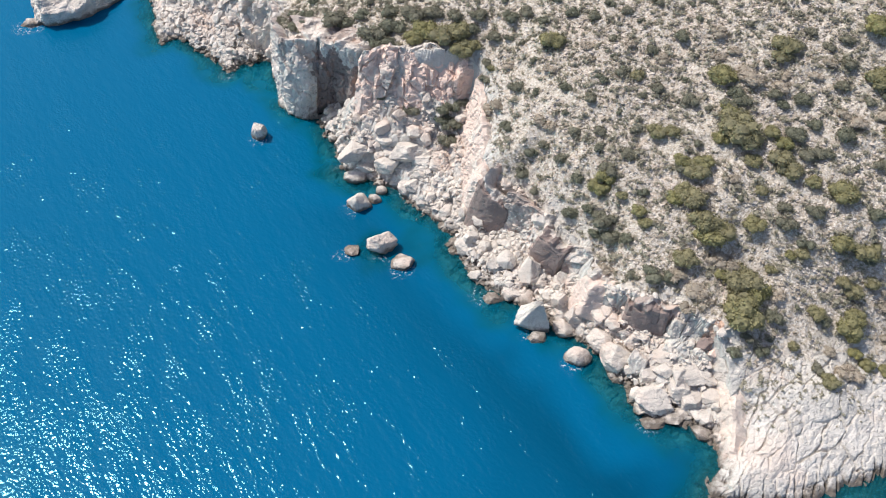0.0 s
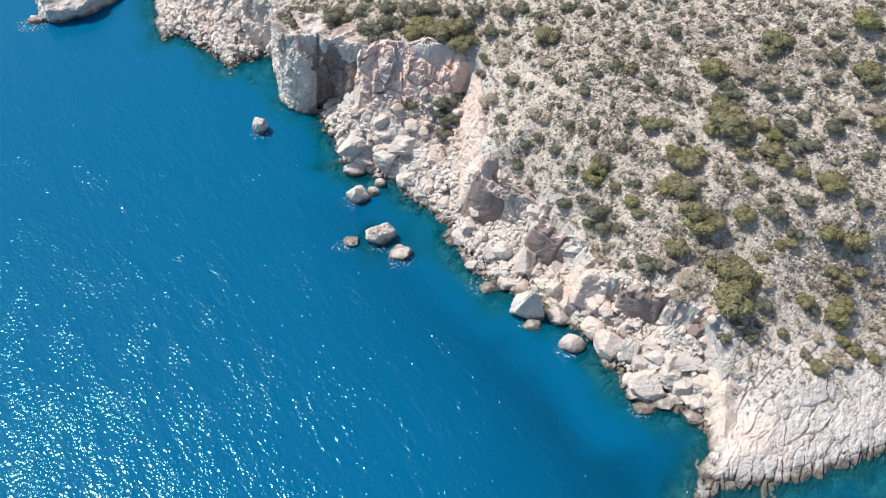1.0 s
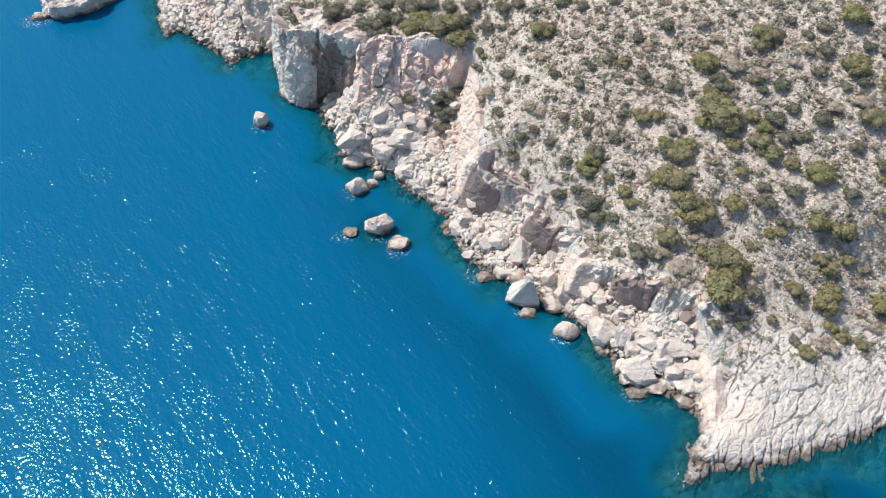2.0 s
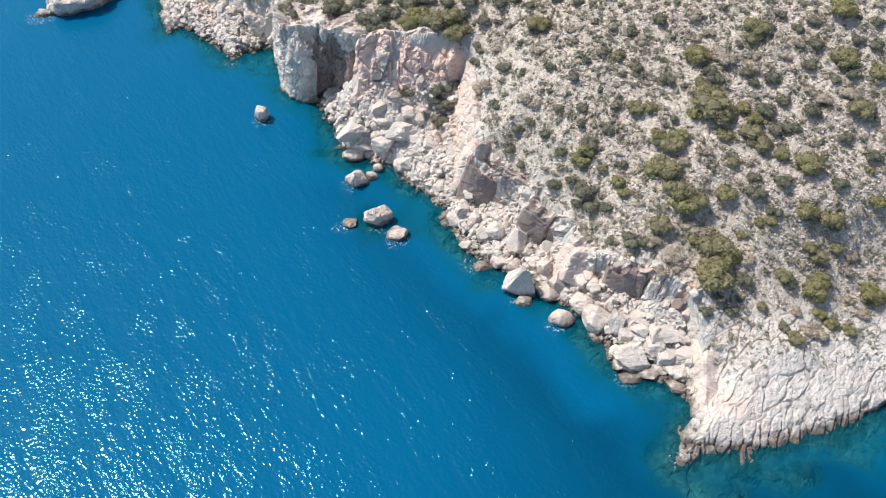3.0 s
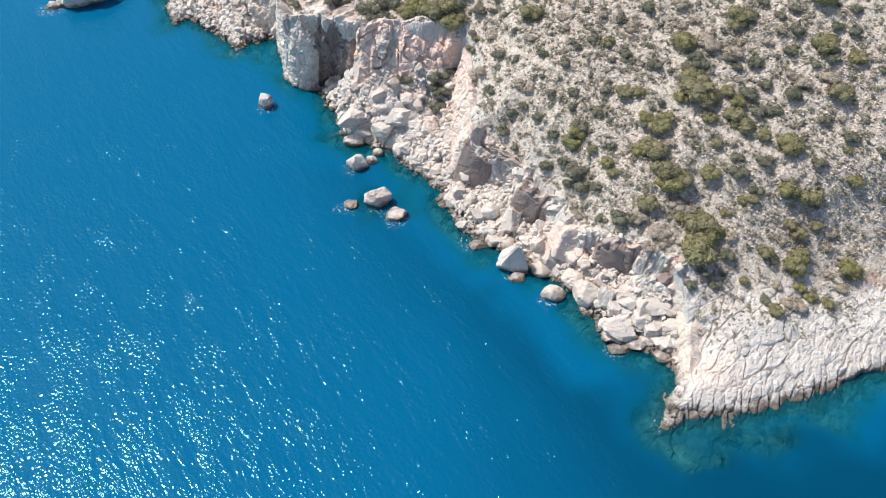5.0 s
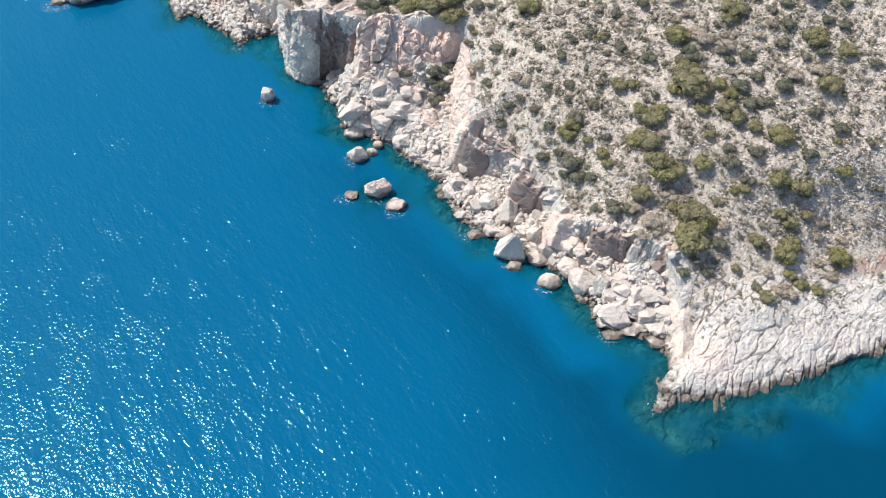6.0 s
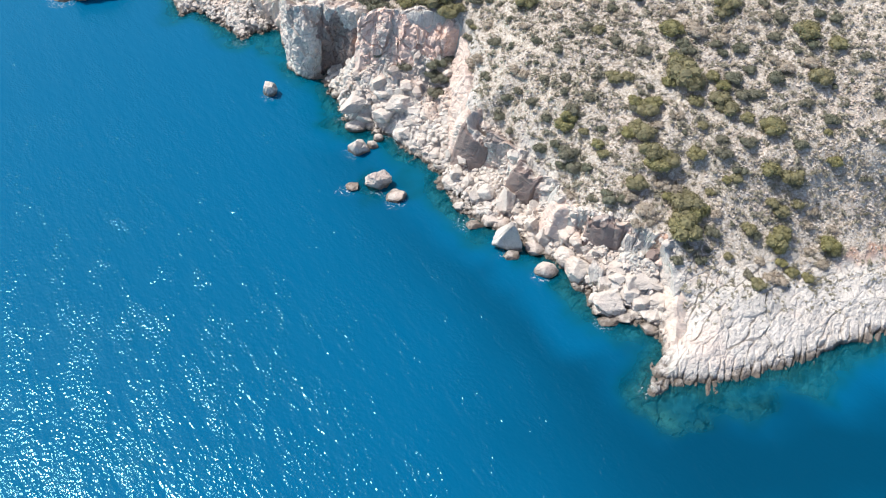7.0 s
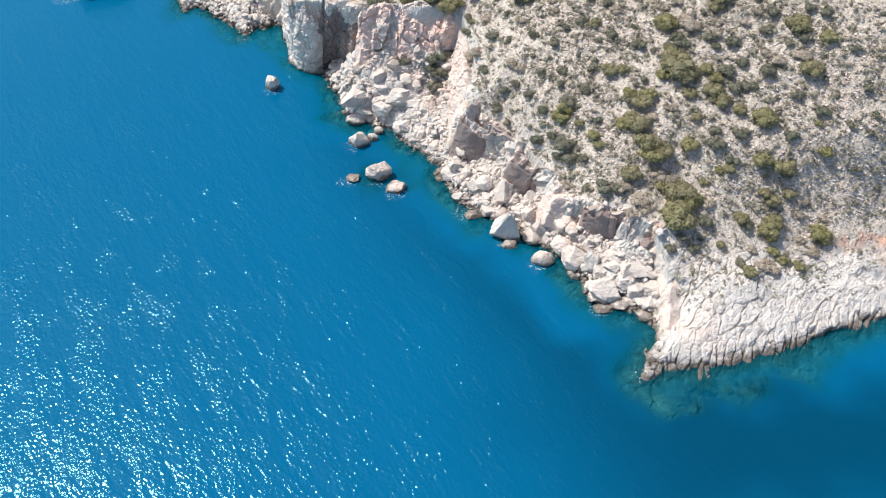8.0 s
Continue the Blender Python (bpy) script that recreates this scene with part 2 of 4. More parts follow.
EDGE_NORTH = [(-52, 150, 11), (-46, 125, 11), (-36.8, 113, 11.0), (-30.5, 107.5, 12.0), (-27.2, 101.0, 12.6), (-26.0, 93.1, 12.5), (-23.2, 89.4, 12.1),
              (-20.5, 89.2, 13.2), (-17.5, 91.0, 14.5), (-13.5, 88.5, 15.0), (-11.4, 84.6, 15.3), (-7.5, 81.6, 15.8), (-3.6, 81.6, 16.4),
              (1.2, 82.2, 16.2), (3.7, 79.5, 14.7), (4.4, 74.7, 12.6), (4.9, 70.6, 11.0), (5.3, 65.5, 9.8)]
EDGE_SOUTH = [(6.9, 64.5, 8.6), (8.8, 63.9, 8.8), (11.2, 60.2, 8.5), (14.8, 57.0, 8.0), (16.4, 55.0, 7.5), (18.7, 50.4, 7.0), (20.2, 49.4, 7.6),
              (24.0, 48.4, 8.0), (26.4, 47.3, 8.2), (28.9, 45.1, 8.0), (30.1, 43.0, 5.7), (30.2, 41.6, 4.5), (30.3, 39.7, 3.7), (34.0, 40.6, 4.8),
              (40.0, 41.4, 4.9), (44.2, 42.4, 4.2), (49.6, 43.5, 3.5), (75, 50, 5), (120, 58, 6)]
TRAIL = [(9.5, 74.5, 0), (13.5, 71.0, 0), (17.0, 69.0, 0)]
TRAIL_EAST = [(27.0, 66.5, 0), (30.3, 63.2, 0), (35.0, 60.5, 0), (40.5, 57.9, 0), (44.0, 56.5, 0)]
SHOALS = [(-1.5, 63.5, 6.0, 1.8), (-8, 60.5, 4.0, 1.6), (-30, 98.5, 6.0, 1.7), (29, 27.5, 5.0, 1.0), (37, 29.5, 5.0, 1.0), (45, 32, 5.0, 1.2), (7, 52.5, 4.0, 1.5), (-16, 80, 4, 1.5)]
FAR_LAND = [(1500, 300), (1500, 3000), (-900, 3000), (-700, 900), (-130, 250)]


def smooth01(v):
    v = np.clip(v, 0, 1)
    return v * v * (3 - 2 * v)


def lattice(i, j, seed):
    """A repeatable random number in 0..1 for each whole-number place."""
    h = (i.astype(np.int64) * 374761393 + j.astype(np.int64) * 668265263 + seed * 1274126177) & 0x7FFFFFFF
    h = ((h ^ (h >> 13)) * 1103515245 + 12345) & 0x7FFFFFFF
    h = ((h ^ (h >> 15)) * 2654435 + 97) & 0x7FFFFFFF
    return (h ^ (h >> 11)) % 100003 / 100003.0


def grain(x, y, seed=0):
    """Smooth value noise, -1..1."""
    i, j = np.floor(x), np.floor(y)
    u, v = smooth01(x - i), smooth01(y - j)
    a, b = lattice(i, j, seed), lattice(i + 1, j, seed)
    c, d = lattice(i, j + 1, seed), lattice(i + 1, j + 1, seed)
    return 2 * (a + (b - a) * u + (c - a) * v + (a - b - c + d) * u * v) - 1


def rough(x, y, size, seed=0, octaves=4):
    total, weight = 0, 1.0
    for k in range(octaves):
        total = total + weight * grain(x / size + 17.3 * k, y / size - 9.1 * k, seed + k)
        size, weight = size * 0.5, weight * 0.5
    return total


def blocks(x, y, seed=0):
    """Broken rock: a random level for each block, and the distance to the nearest joint."""
    i, j = np.floor(x), np.floor(y)
    first, second = np.full(x.shape, 9.0), np.full(x.shape, 9.0)
    level, sx, sy = np.zeros(x.shape), np.zeros(x.shape), np.zeros(x.shape)
    for di in (-1, 0, 1):
        for dj in (-1, 0, 1):
            px = i + di + 0.1 + 0.8 * lattice(i + di, j + dj, seed)
            py = j + dj + 0.1 + 0.8 * lattice(i + di, j + dj, seed + 1)
            d = np.hypot(x - px, y - py)
            near = d < first
            second = np.where(near, first, np.minimum(second, d))
            level = np.where(near, lattice(i + di, j + dj, seed + 2), level)
            sx, sy = np.where(near, x - px, sx), np.where(near, y - py, sy)
            first = np.minimum(first, d)
    tilt = (np.modf(level * 7.31)[0] - 0.5) * sx + (np.modf(level * 13.7)[0] - 0.5) * sy
    return level - 0.5 + 1.1 * tilt, second - first


def reach(line, x, y, close):
    """Signed distance to a line in plan (plus on the land's side) and the height at its nearest point."""
    far, total, weights = np.full(x.shape, 1e9), np.zeros(x.shape), np.zeros(x.shape)
    for (ax, ay, az), (bx, by, bz) in zip(line[:-1], line[1:]):
        dx, dy = bx - ax, by - ay
        t = np.clip(((x - ax) * dx + (y - ay) * dy) / (dx * dx + dy * dy), 0, 1)
        d = np.hypot(x - ax - t * dx, y - ay - t * dy)
        w = 1 / (d * d + 0.3) ** 2
        far, total, weights = np.minimum(far, d), total + w * (az + t * (bz - az)), weights + w
    height = total / weights
    inside = np.zeros(x.shape, bool)
    ring = [(p[0], p[1]) for p in line] + close
    for (ax, ay), (bx, by) in zip(ring, ring[1:] + ring[:1]):
        if ay != by:
            inside ^= ((ay > y) != (by > y)) & (x < (bx - ax) * (y - ay) / (by - ay) + ax)
    return np.where(inside, far, -far), height


SHORE = [(px, py, 0) for px, py in SHORE_NORTH + SHORE_COVE + SHORE_CAPE]
FOOT, EDGE = FOOT_NORTH + FOOT_SOUTH, EDGE_NORTH + EDGE_SOUTH


def hillside(x, y):
    u, v = np.clip((x - 30) / 50, -1.5, 1.15), np.clip((y - 60) / 50, -0.75, 1.5)
    rise = 15.18 + 5.47 * u + 24.65 * v - 1.98 * u * u + 11.85 * u * v - 4.91 * v * v
    return rise + 0.12 * np.minimum(np.maximum(y - 135, 0), 500)


def land(x, y):
    """The land without its relief: height, distance from the shore, and how far each place is rock face, talus or hill."""
    wob = 0.55 * rough(x, y, 3.1, 5, 3)
    wob2 = 0.55 * rough(x, y, 3.4, 25, 3)
    ds, _ = reach(SHORE, x + wob, y + wob2, FAR_LAND)
    df, zf = reach(FOOT, x + 0.7 * wob2, y + 0.7 * wob, FAR_LAND)
    de, ze = reach(EDGE, x + 0.7 * wob, y - 0.7 * wob2, FAR_LAND)
    top = hillside(x, y)
    hill = ze + (top - ze) * (1 - np.exp(-((np.maximum(de, 0) / (3.2 + 5.0 * smooth01((x - 27) / 6) * smooth01((60 - y) / 10))) ** 1.4))) + 0.35 * rough(x, y, 6.0, 40, 3)
    f, e = np.maximum(df, 0), np.maximum(-de, 0)
    up = f / (f + e + 1e-6)
    round_off = smooth01((x - 28.5) / 1.0) * smooth01((44 - y) / 2.0)
    face = zf + (ze - zf) * (smooth01(up) ** 2.5 * (1 - round_off) + up ** 0.8 * round_off)
    s, g = np.maximum(ds, 0), np.maximum(-df, 0)
    talus = zf * (s / (s + g + 1e-6)) ** 0.65
    z = np.where(de > 0, hill, np.where(df > 0, face, talus))
    off = np.maximum(-ds, 0)
    shelf = -0.5 * off - 0.06 * off * off
    for px, py, wide, deep in SHOALS:
        bank = -deep - 0.9 * np.maximum(np.hypot(x - px, y - py) + 1.5 * wob - 0.6 * wide, 0) ** 1.3
        shelf = np.maximum(shelf, np.minimum(bank, -0.15 * off))
    z = np.where(ds > 0, z, np.maximum(shelf, -14 - 0.01 * off))
    on_hill = smooth01((de + 0.5) / 2.5)
    on_face = np.where((de <= 0.5) & (df > -0.3), 1.0, 0.0)
    return z, ds, df, de, on_hill, on_face


def relief(x, y, z, ds, df, de, on_hill, on_face):
    """Broken rock on the faces, rubble on the talus, knobs on the cape, stony ground on the hill. Returns shifted x, y, z."""
    cape = smooth01((x - 29.0) / 1.2) * smooth01((46.5 - y) / 4.0) * smooth01((7.5 - z) / 3)
    c, s = math.cos(-0.72), math.sin(-0.72)
    u, v = x * c + y * s, -x * s + y * c
    warp = 0.35 * rough(x, y, 1.7, 60, 2)
    big, joint = blocks(u / 1.7 + 0.3 * warp, v / 4.2 + 0.4 * warp, 70)
    column, joint2 = blocks((x - 0.15 * y) / 1.1 + 0.3 * warp, y / 3.0 + 0.4 * warp, 80)
    low_edge = smooth01((2.0 - z) / 1.6)
    flake, joint3 = blocks(u / 0.50 + 0.5 * warp, v / 0.70 - 0.5 * warp, 86)
    split = smooth01(0.55 + 0.9 * rough(x, y, 3.2, 87, 2))
    slab = 0.10 * big * (1 - low_edge) + 0.45 * low_edge * column + 0.15 * flake + 0.07 * rough(x, y, 0.5, 85, 2) + 0.12 * rough(x, y, 4.0, 88, 2)
    slab = slab - 0.55 * split * (1 - 0.7 * low_edge) * np.exp(-((joint / 0.055) ** 2)) - 0.8 * low_edge * np.exp(-((joint2 / 0.10) ** 2))
    slab = slab - 0.06 * np.exp(-((joint3 / 0.12) ** 2))
    lump, gap = blocks(x / 2.1 + warp, y / 2.1 - warp, 90)
    lump2, gap2 = blocks(x / 0.95, y / 0.95 + warp, 95)
    rubble = 1.1 * lump + 0.6 * lump2 - 0.5 * np.exp(-((gap / 0.10) ** 2)) - 0.3 * np.exp(-((gap2 / 0.13) ** 2))
    stony = 0.16 * rough(x, y, 1.2, 33, 3) + 0.10 * blocks(x / 0.8, y / 0.8, 37)[0]
    low = smooth01((ds + 1.5) / 2.5)
    wet = np.where(ds > -25, 1.0, 0.3) * (1 - low)
    bare = np.clip(1 - on_hill, 0, 1)
    z2 = z + low * bare * (1 - cape) * np.where(on_face > 0, 0.6, 0.75) * rubble
    z2 = z2 + low * cape * slab * smooth01((8 - de) / 5) + stony * on_hill * (1 - cape * 0.5)
    z2 = z2 + wet * (0.5 * lump + 0.35 * lump2)
    push = bare * low * (1 - 0.6 * cape)
    x2 = x + push * (0.55 * rough(x * 0.6 + z * 0.35, y * 0.6 + z * 0.35, 2.2, 101, 3) + 0.25 * big)
    y2 = y + push * (0.55 * rough(x * 0.6 - z * 0.35, y * 0.6 + z * 0.3, 2.2, 111, 3) + 0.25 * lump)
    return x2, y2, z2, cape


# ---- ground and sea ----
def spread(stretches, far0, far1):
    """Grid lines: even within each stretch (from, to, step), wider and wider out to far0 and far1."""
    mid = [v for a, b, step in stretches for v in np.arange(a, b - step / 2, step)]
    lo, hi, w = [mid[0]], [mid[-1]], stretches[0][2]
    while lo[-1] > far0 or hi[-1] < far1:
        w *= 1.25
        if lo[-1] > far0:
            lo.append(lo[-1] - w)
        if hi[-1] < far1:
            hi.append(hi[-1] + w)
    return np.array(lo[:0:-1] + mid + hi[1:])


def sheet(name, xs, ys, shape, material, attributes):
    """One mesh over a grid; shape(x, y) gives x, y, z and the attributes' values."""
    gx, gy = np.meshgrid(xs, ys)
    x, y, z, *values = shape(gx, gy)
    w, h = len(xs), len(ys)
    first = (np.arange(h - 1)[:, None] * w + np.arange(w - 1)[None, :]).ravel()
    quads = np.stack([first, first + 1, first + 1 + w, first + w], 1)
    me = bpy.data.meshes.new(name)
    me.vertices.add(w * h)
    me.vertices.foreach_set("co", np.stack([x, y, z], -1).astype(np.float32).ravel())
    me.loops.add(quads.size)
    me.loops.foreach_set("vertex_index", quads.astype(np.int32).ravel())
    me.polygons.add(len(quads))
    me.polygons.foreach_set("loop_start", np.arange(0, quads.size, 4, dtype=np.int32))
    me.polygons.foreach_set("use_smooth", np.zeros(len(quads), bool))
    me.update(calc_edges=True)
    for key, value in zip(attributes, values):
        me.attributes.new(key, "FLOAT", "POINT").data.foreach_set("value", value.astype(np.float32).ravel())
    me.materials.append(material)
    return new(name, me)


def ground_shape(x, y):
    z, ds, df, de, on_hill, on_face = land(x, y)
    x2, y2, z2, cape = relief(x, y, z, ds, df, de, on_hill, on_face)
    bald = smooth01((de + 0.8 * rough(x, y, 2.5, 140, 3) - 0.3) / 2.2)
    on_cape = smooth01((x - 28) / 2) * smooth01((46.5 + 1.5 * rough(x, y, 3, 150, 3) - y) / 3.5)
    way = np.minimum(np.abs(reach(TRAIL, x, y, [])[0]), np.abs(reach(TRAIL_EAST, x, y, [])[0]))
    trail = smooth01((0.15 + 0.7 * rough(x, y, 2.0, 170, 3) - way) / 0.8)
    red = smooth01((1.2 + 0.5 * rough(x, y, 3.0, 180, 3) - np.hypot((x - 59) / 5.5, (y - 45.5) / 2.2)) / 0.4)
    crack = smooth01((0.9 + 0.7 * rough(x, y, 1.2, 190, 3) - np.hypot((x - 28.9) / 0.8, (y - 44.6) / 1.5)) / 0.3)
    return x2, y2, z2, bald * (1 - on_cape) * (1 - crack) + crack, trail, np.maximum(red, 0.7 * crack)


def surface(x, y):
    """Height of the finished ground at places given as arrays."""
    z, *rest = land(x, y)
    return relief(x, y, z, *rest)[2]


def sea_shape(x, y):
    z, ds, df, *_ = land(x, y)
    lump = 0.7 * rough(x, y, 3.0, 200, 4)
    depth = np.clip(-z + lump * smooth01(-ds / 3), 0, 20)
    foam = smooth01((ds + 1.1 + 0.8 * rough(x, y, 4.0, 210, 3)) / 1.2) * smooth01((1.6 - ds) / 1.0) * smooth01(0.1 + rough(x, y, 7.0, 220, 2))
    for px, py, wide in SURF:
        ring = np.hypot(x - px, y - py) + 0.5 * rough(x, y, 1.6, 230, 3)
        foam = np.maximum(foam, smooth01((wide - ring) / 0.8))
    # broad uneven areas of darker water off the shore, stronger towards +x
    dark_water = smooth01((-ds - 3 + 4 * rough(x, y, 14.0, 240, 3)) / 8) * smooth01((34 + ds + 8 * rough(x, y, 20.0, 250, 3)) / 26) * smooth01((x + 26 + 0.5 * (y - 60)) / 40)
    return x, y, 0 * x, depth, foam, dark_water


SURF = [(5.3, 54.5, 2.2), (-12.3, 59.9, 1.4), (-4.9, 57.9, 1.9), (26.2, 28.3, 1.4), (-73.5, 109.5, 3.0), (-36.7, 97.9, 1.6), (10, 48.6, 1.1), (14.6, 45.0, 1.5),
        (22.3, 38.3, 1.4), (-12.4, 67.6, 1.6), (-15.2, 76.3, 1.0), (27.5, 31, 0.9), (-27.9, 81.8, 1.6), (-8, 60.1, 1.2), (20.9, 40.5, 1.0), (-22.5, 88.2, 1.0)]


ground = sheet("ground", spread([(-62, -26, 0.3), (-26, 26, 0.19), (26, 62, 0.14)], -900, 1500), spread([(24, 46, 0.13), (46, 84, 0.18), (84, 124, 0.3)], -900, 2500), ground_shape, GROUND, ["soil", "trail", "red_earth"])
tagged(ground, "pale limestone hillside with broken cliffs falling to the sea", "ground", kind="structure")
water = sheet("water", spread([(-78, 62, 0.4)], -2200, 2200), spread([(14, 124, 0.4)], -1500, 2500), sea_shape, WATER, ["depth", "foam", "dark_water"])
tagged(water, "deep blue sea with small sunlit ripples, turquoise over the shallows", "sea", kind="structure")


# ---- cliffs: foot and edge of the wall, place by place (foot x, y, z, edge x, y, z) ----
HEADLAND = [(-29.5, 103.5, -0.3, -28.2, 102, 12), (-28.2, 97.0, -0.5, -26.8, 97, 12.8), (-27.4, 93.8, -0.5, -26.0, 93.0, 12.6), (-25.8, 90.4, -0.5, -24.7, 90.2, 12.2),
            (-23.5, 88.1, -0.5, -23.1, 88.0, 12.8), (-21.5, 87.5, -0.3, -20.4, 87.4, 13.3), (-19.8, 88.9, 0.2, -18.0, 87.4, 14), (-17.2, 89.0, 1.0, -15.6, 85.6, 14.5),
            (-15.0, 86.6, 2.5, -13.8, 83.3, 14.8), (-13.2, 82.6, 7, -12.2, 82.0, 15.0)]
RED_WALL = [(-14.0, 82.2, 6.5, -12.6, 82.2, 14.9), (-12, 80.6, 9, -10.5, 82.4, 15.4), (-9, 80, 9.5, -8.5, 82.2, 15.8), (-5.5, 79.8, 9.8, -5.5, 82.2, 16.2),
            (-2, 79.9, 10, -2, 82.4, 16.5), (0.6, 80.2, 10.3, 1, 82.4, 16.2), (2.4, 79.7, 10, 3.2, 80, 14.9), (2.0, 77.8, 8.6, 4.2, 77, 13.6),
            (1.8, 74.5, 6.6, 4.4, 74.7, 12.6), (2.2, 70.9, 4.5, 4.9, 70.6, 11), (2.7, 66.6, 2.7, 5.1, 66.2, 9.9), (4.2, 64.0, 2.7, 5.6, 64.7, 9.2)]
SOUTH_WALL = [(2.6, 66.4, 2.6, 5.1, 66.0, 9.8), (3.2, 65.0, 2.6, 5.3, 65.4, 9.6), (4.2, 64.0, 2.7, 5.6, 64.6, 9.1), (6.2, 63.5, 3.2, 6.9, 64.4, 8.7), (8.2, 63.3, 3.5, 8.8, 63.8, 8.8), (9.2, 61.5, 3.9, 10, 62, 8.7), (9.9, 60, 4, 11.2, 60.2, 8.5), (10.8, 58.4, 3.2, 13, 58.3, 8.2),
              (12.5, 57, 2.9, 14.5, 57, 8), (14.3, 56, 2.8, 15.6, 56, 7.7), (14.5, 52.8, 2.3, 17, 53.5, 7.3), (16.4, 50.1, 2.3, 18.6, 50.6, 7), (19.4, 48.9, 3.2, 20.2, 49.5, 7.6),
              (21.5, 47.8, 4.2, 22, 49, 7.9), (24, 47.5, 4.8, 24, 48.5, 8.1), (26.5, 46.5, 5.7, 26.5, 47.4, 8.2), (27.6, 45.5, 5.2, 27.8, 46.3, 7.3)]

CAPE_WALL = [(28.2, 45.0, 5.2, 28.7, 45.6, 7.2), (29.0, 43.4, 3.6, 29.9, 43.6, 6.0), (29.3, 42.0, 2.8, 30.2, 42.0, 5.0), (29.2, 40, 1.6, 30.3, 40.3, 4.2),
             (29.0, 37.4, 0.3, 30.4, 37.6, 3.2), (28.9, 35.3, -0.2, 30.2, 35.2, 2.0), (28.4, 33.4, -0.3, 29.6, 33.2, 0.9), (27.2, 31.0, -0.4, 28.4, 30.8, 0.2)]

NORTH_WALL = [(-47, 114, 3.3, -44, 118, 11), (-43.5, 109.6, 3.0, -40.5, 113.5, 11), (-36, 106.6, 3.8, -35.3, 110.5, 11.5), (-32.5, 104.8, 1.8, -31, 108, 12),
              (-30.2, 103.9, -0.2, -28.6, 104, 12.3), (-29.3, 101.5, -0.3, -27.6, 101, 12.5)]
DARK_FACES = ((3.6, 8.9), (11.2, 14.8), (20.0, 24.9))  # smooth dark overhanging stretches of the southern wall, in x; their shade is painted in


def cliff_wall(name, rows, seed, label, material, roof, broken=1.0, proud=0.55, cap=0.80, dark=()):
    """A craggy wall over the foot and edge lines, standing a little proud of the ground behind, its top turned in under the turf."""
    rows = np.array(rows, float)
    run = np.concatenate([[0], np.cumsum(np.hypot(*np.diff(0.5 * (rows[:, :2] + rows[:, 3:5]), axis=0).T))])
    s = np.arange(0, run[-1], 0.17)
    path = np.stack([np.interp(s, run, rows[:, k]) for k in range(6)], 1)
    ease = np.hanning(7) / np.hanning(7).sum()
    path = np.stack([np.convolve(np.pad(path[:, k], 3, mode="edge"), ease, "valid") for k in range(6)], 1)
    path[:, 5] += 0.8 * broken * rough(s, s * 0, 3.5, seed + 30, 3)
    path[:, 3:5] += 0.5 * broken * np.stack([rough(s, s * 0 + 5, 2.6, seed + 31, 3), rough(s, s * 0 + 9, 2.6, seed + 32, 3)], 1)
    along = np.gradient(0.5 * (path[:, :2] + path[:, 3:5]), axis=0)
    along /= np.linalg.norm(along, axis=1)[:, None]
    out = np.stack([along[:, 1], -along[:, 0]], 1)
    tall = (path[:, 5] - path[:, 2]).max()
    v = np.linspace(0, 1, int(tall / 0.17))
    S, V = np.meshgrid(s, v)
    bow = V ** 1.4
    x = path[None, :, 0] * (1 - bow) + path[None, :, 3] * bow
    y = path[None, :, 1] * (1 - bow) + path[None, :, 4] * bow
    z = path[None, :, 2] - 0.9 + (path[None, :, 5] - path[None, :, 2] + 0.9) * V
    crag, joint = blocks(S / 1.9 + 0.3 * rough(S, z, 2.0, seed, 2), z / 3.1 + 0.25 * S / 1.9, seed + 3)
    chip, joint2 = blocks(S / 0.8, z / 1.0 + 0.2 * rough(S, z, 1.5, seed + 1, 2), seed + 6)
    bulge = 1.1 * rough(S, z * 0.5, 4.5, seed + 9, 3) + 0.8 * crag + 0.4 * chip + 0.22 * rough(S, z, 0.8, seed + 12, 3)
    bulge -= 0.45 * np.exp(-((joint / 0.06) ** 2)) + 0.2 * np.exp(-((joint2 / 0.08) ** 2))
    middle = 0.5 * (path[:, 0] + path[:, 3])
    smooth = sum((smooth01((middle - a) / 0.5) * smooth01((b - middle) / 0.5) for a, b in dark), 0 * s)[None, :]
    bulge = bulge * (1 - 0.85 * smooth) + smooth * (0.35 + 0.7 * V)
    bulge = proud + broken * bulge * np.minimum(1, 0.55 + 3 * (1 - V))
    ends = smooth01(np.minimum(S, s[-1] - S) / (0.4 + 0.8 * broken))
    bulge = bulge * ends - 1.2 * (1 - ends)
    x, y = x + out[None, :, 0] * bulge, y + out[None, :, 1] * bulge
    z = z + 0.25 * chip * V + 0.15 * crag * V
    for step, drop in roof:
        x = np.vstack([x, x[len(v) - 1] - out[:, 0] * step])
        y = np.vstack([y, y[len(v) - 1] - out[:, 1] * step])
        z = np.vstack([z, z[len(v) - 1] - drop + 0.3 * rough(s, s * 0 + step, 1.3, seed + 20, 3)])
    if cap:  # the broken, weathered rim
        rim = smooth01((np.arange(len(x))[:, None] / len(v) - cap + 0.16 * rough(S[:1] + 0 * x, 3.0 * np.arange(len(x))[:, None] / len(v) + 0 * x, 2.4, seed + 40, 3)) / 0.06)
        lift = 0.35 * rim * rough(x + 0.3 * z, y + 0.3 * z, 0.9, seed + 41, 3)
        x, y, z = x + out[None, :, 0] * lift, y + out[None, :, 1] * lift, z + 0.7 * lift
    ob = sheet(name, np.arange(x.shape[1]), np.arange(x.shape[0]), lambda gx, gy: (x, y, z), material, [])
    if cap:
        ob.data.materials.append(CLIFF_CAP)
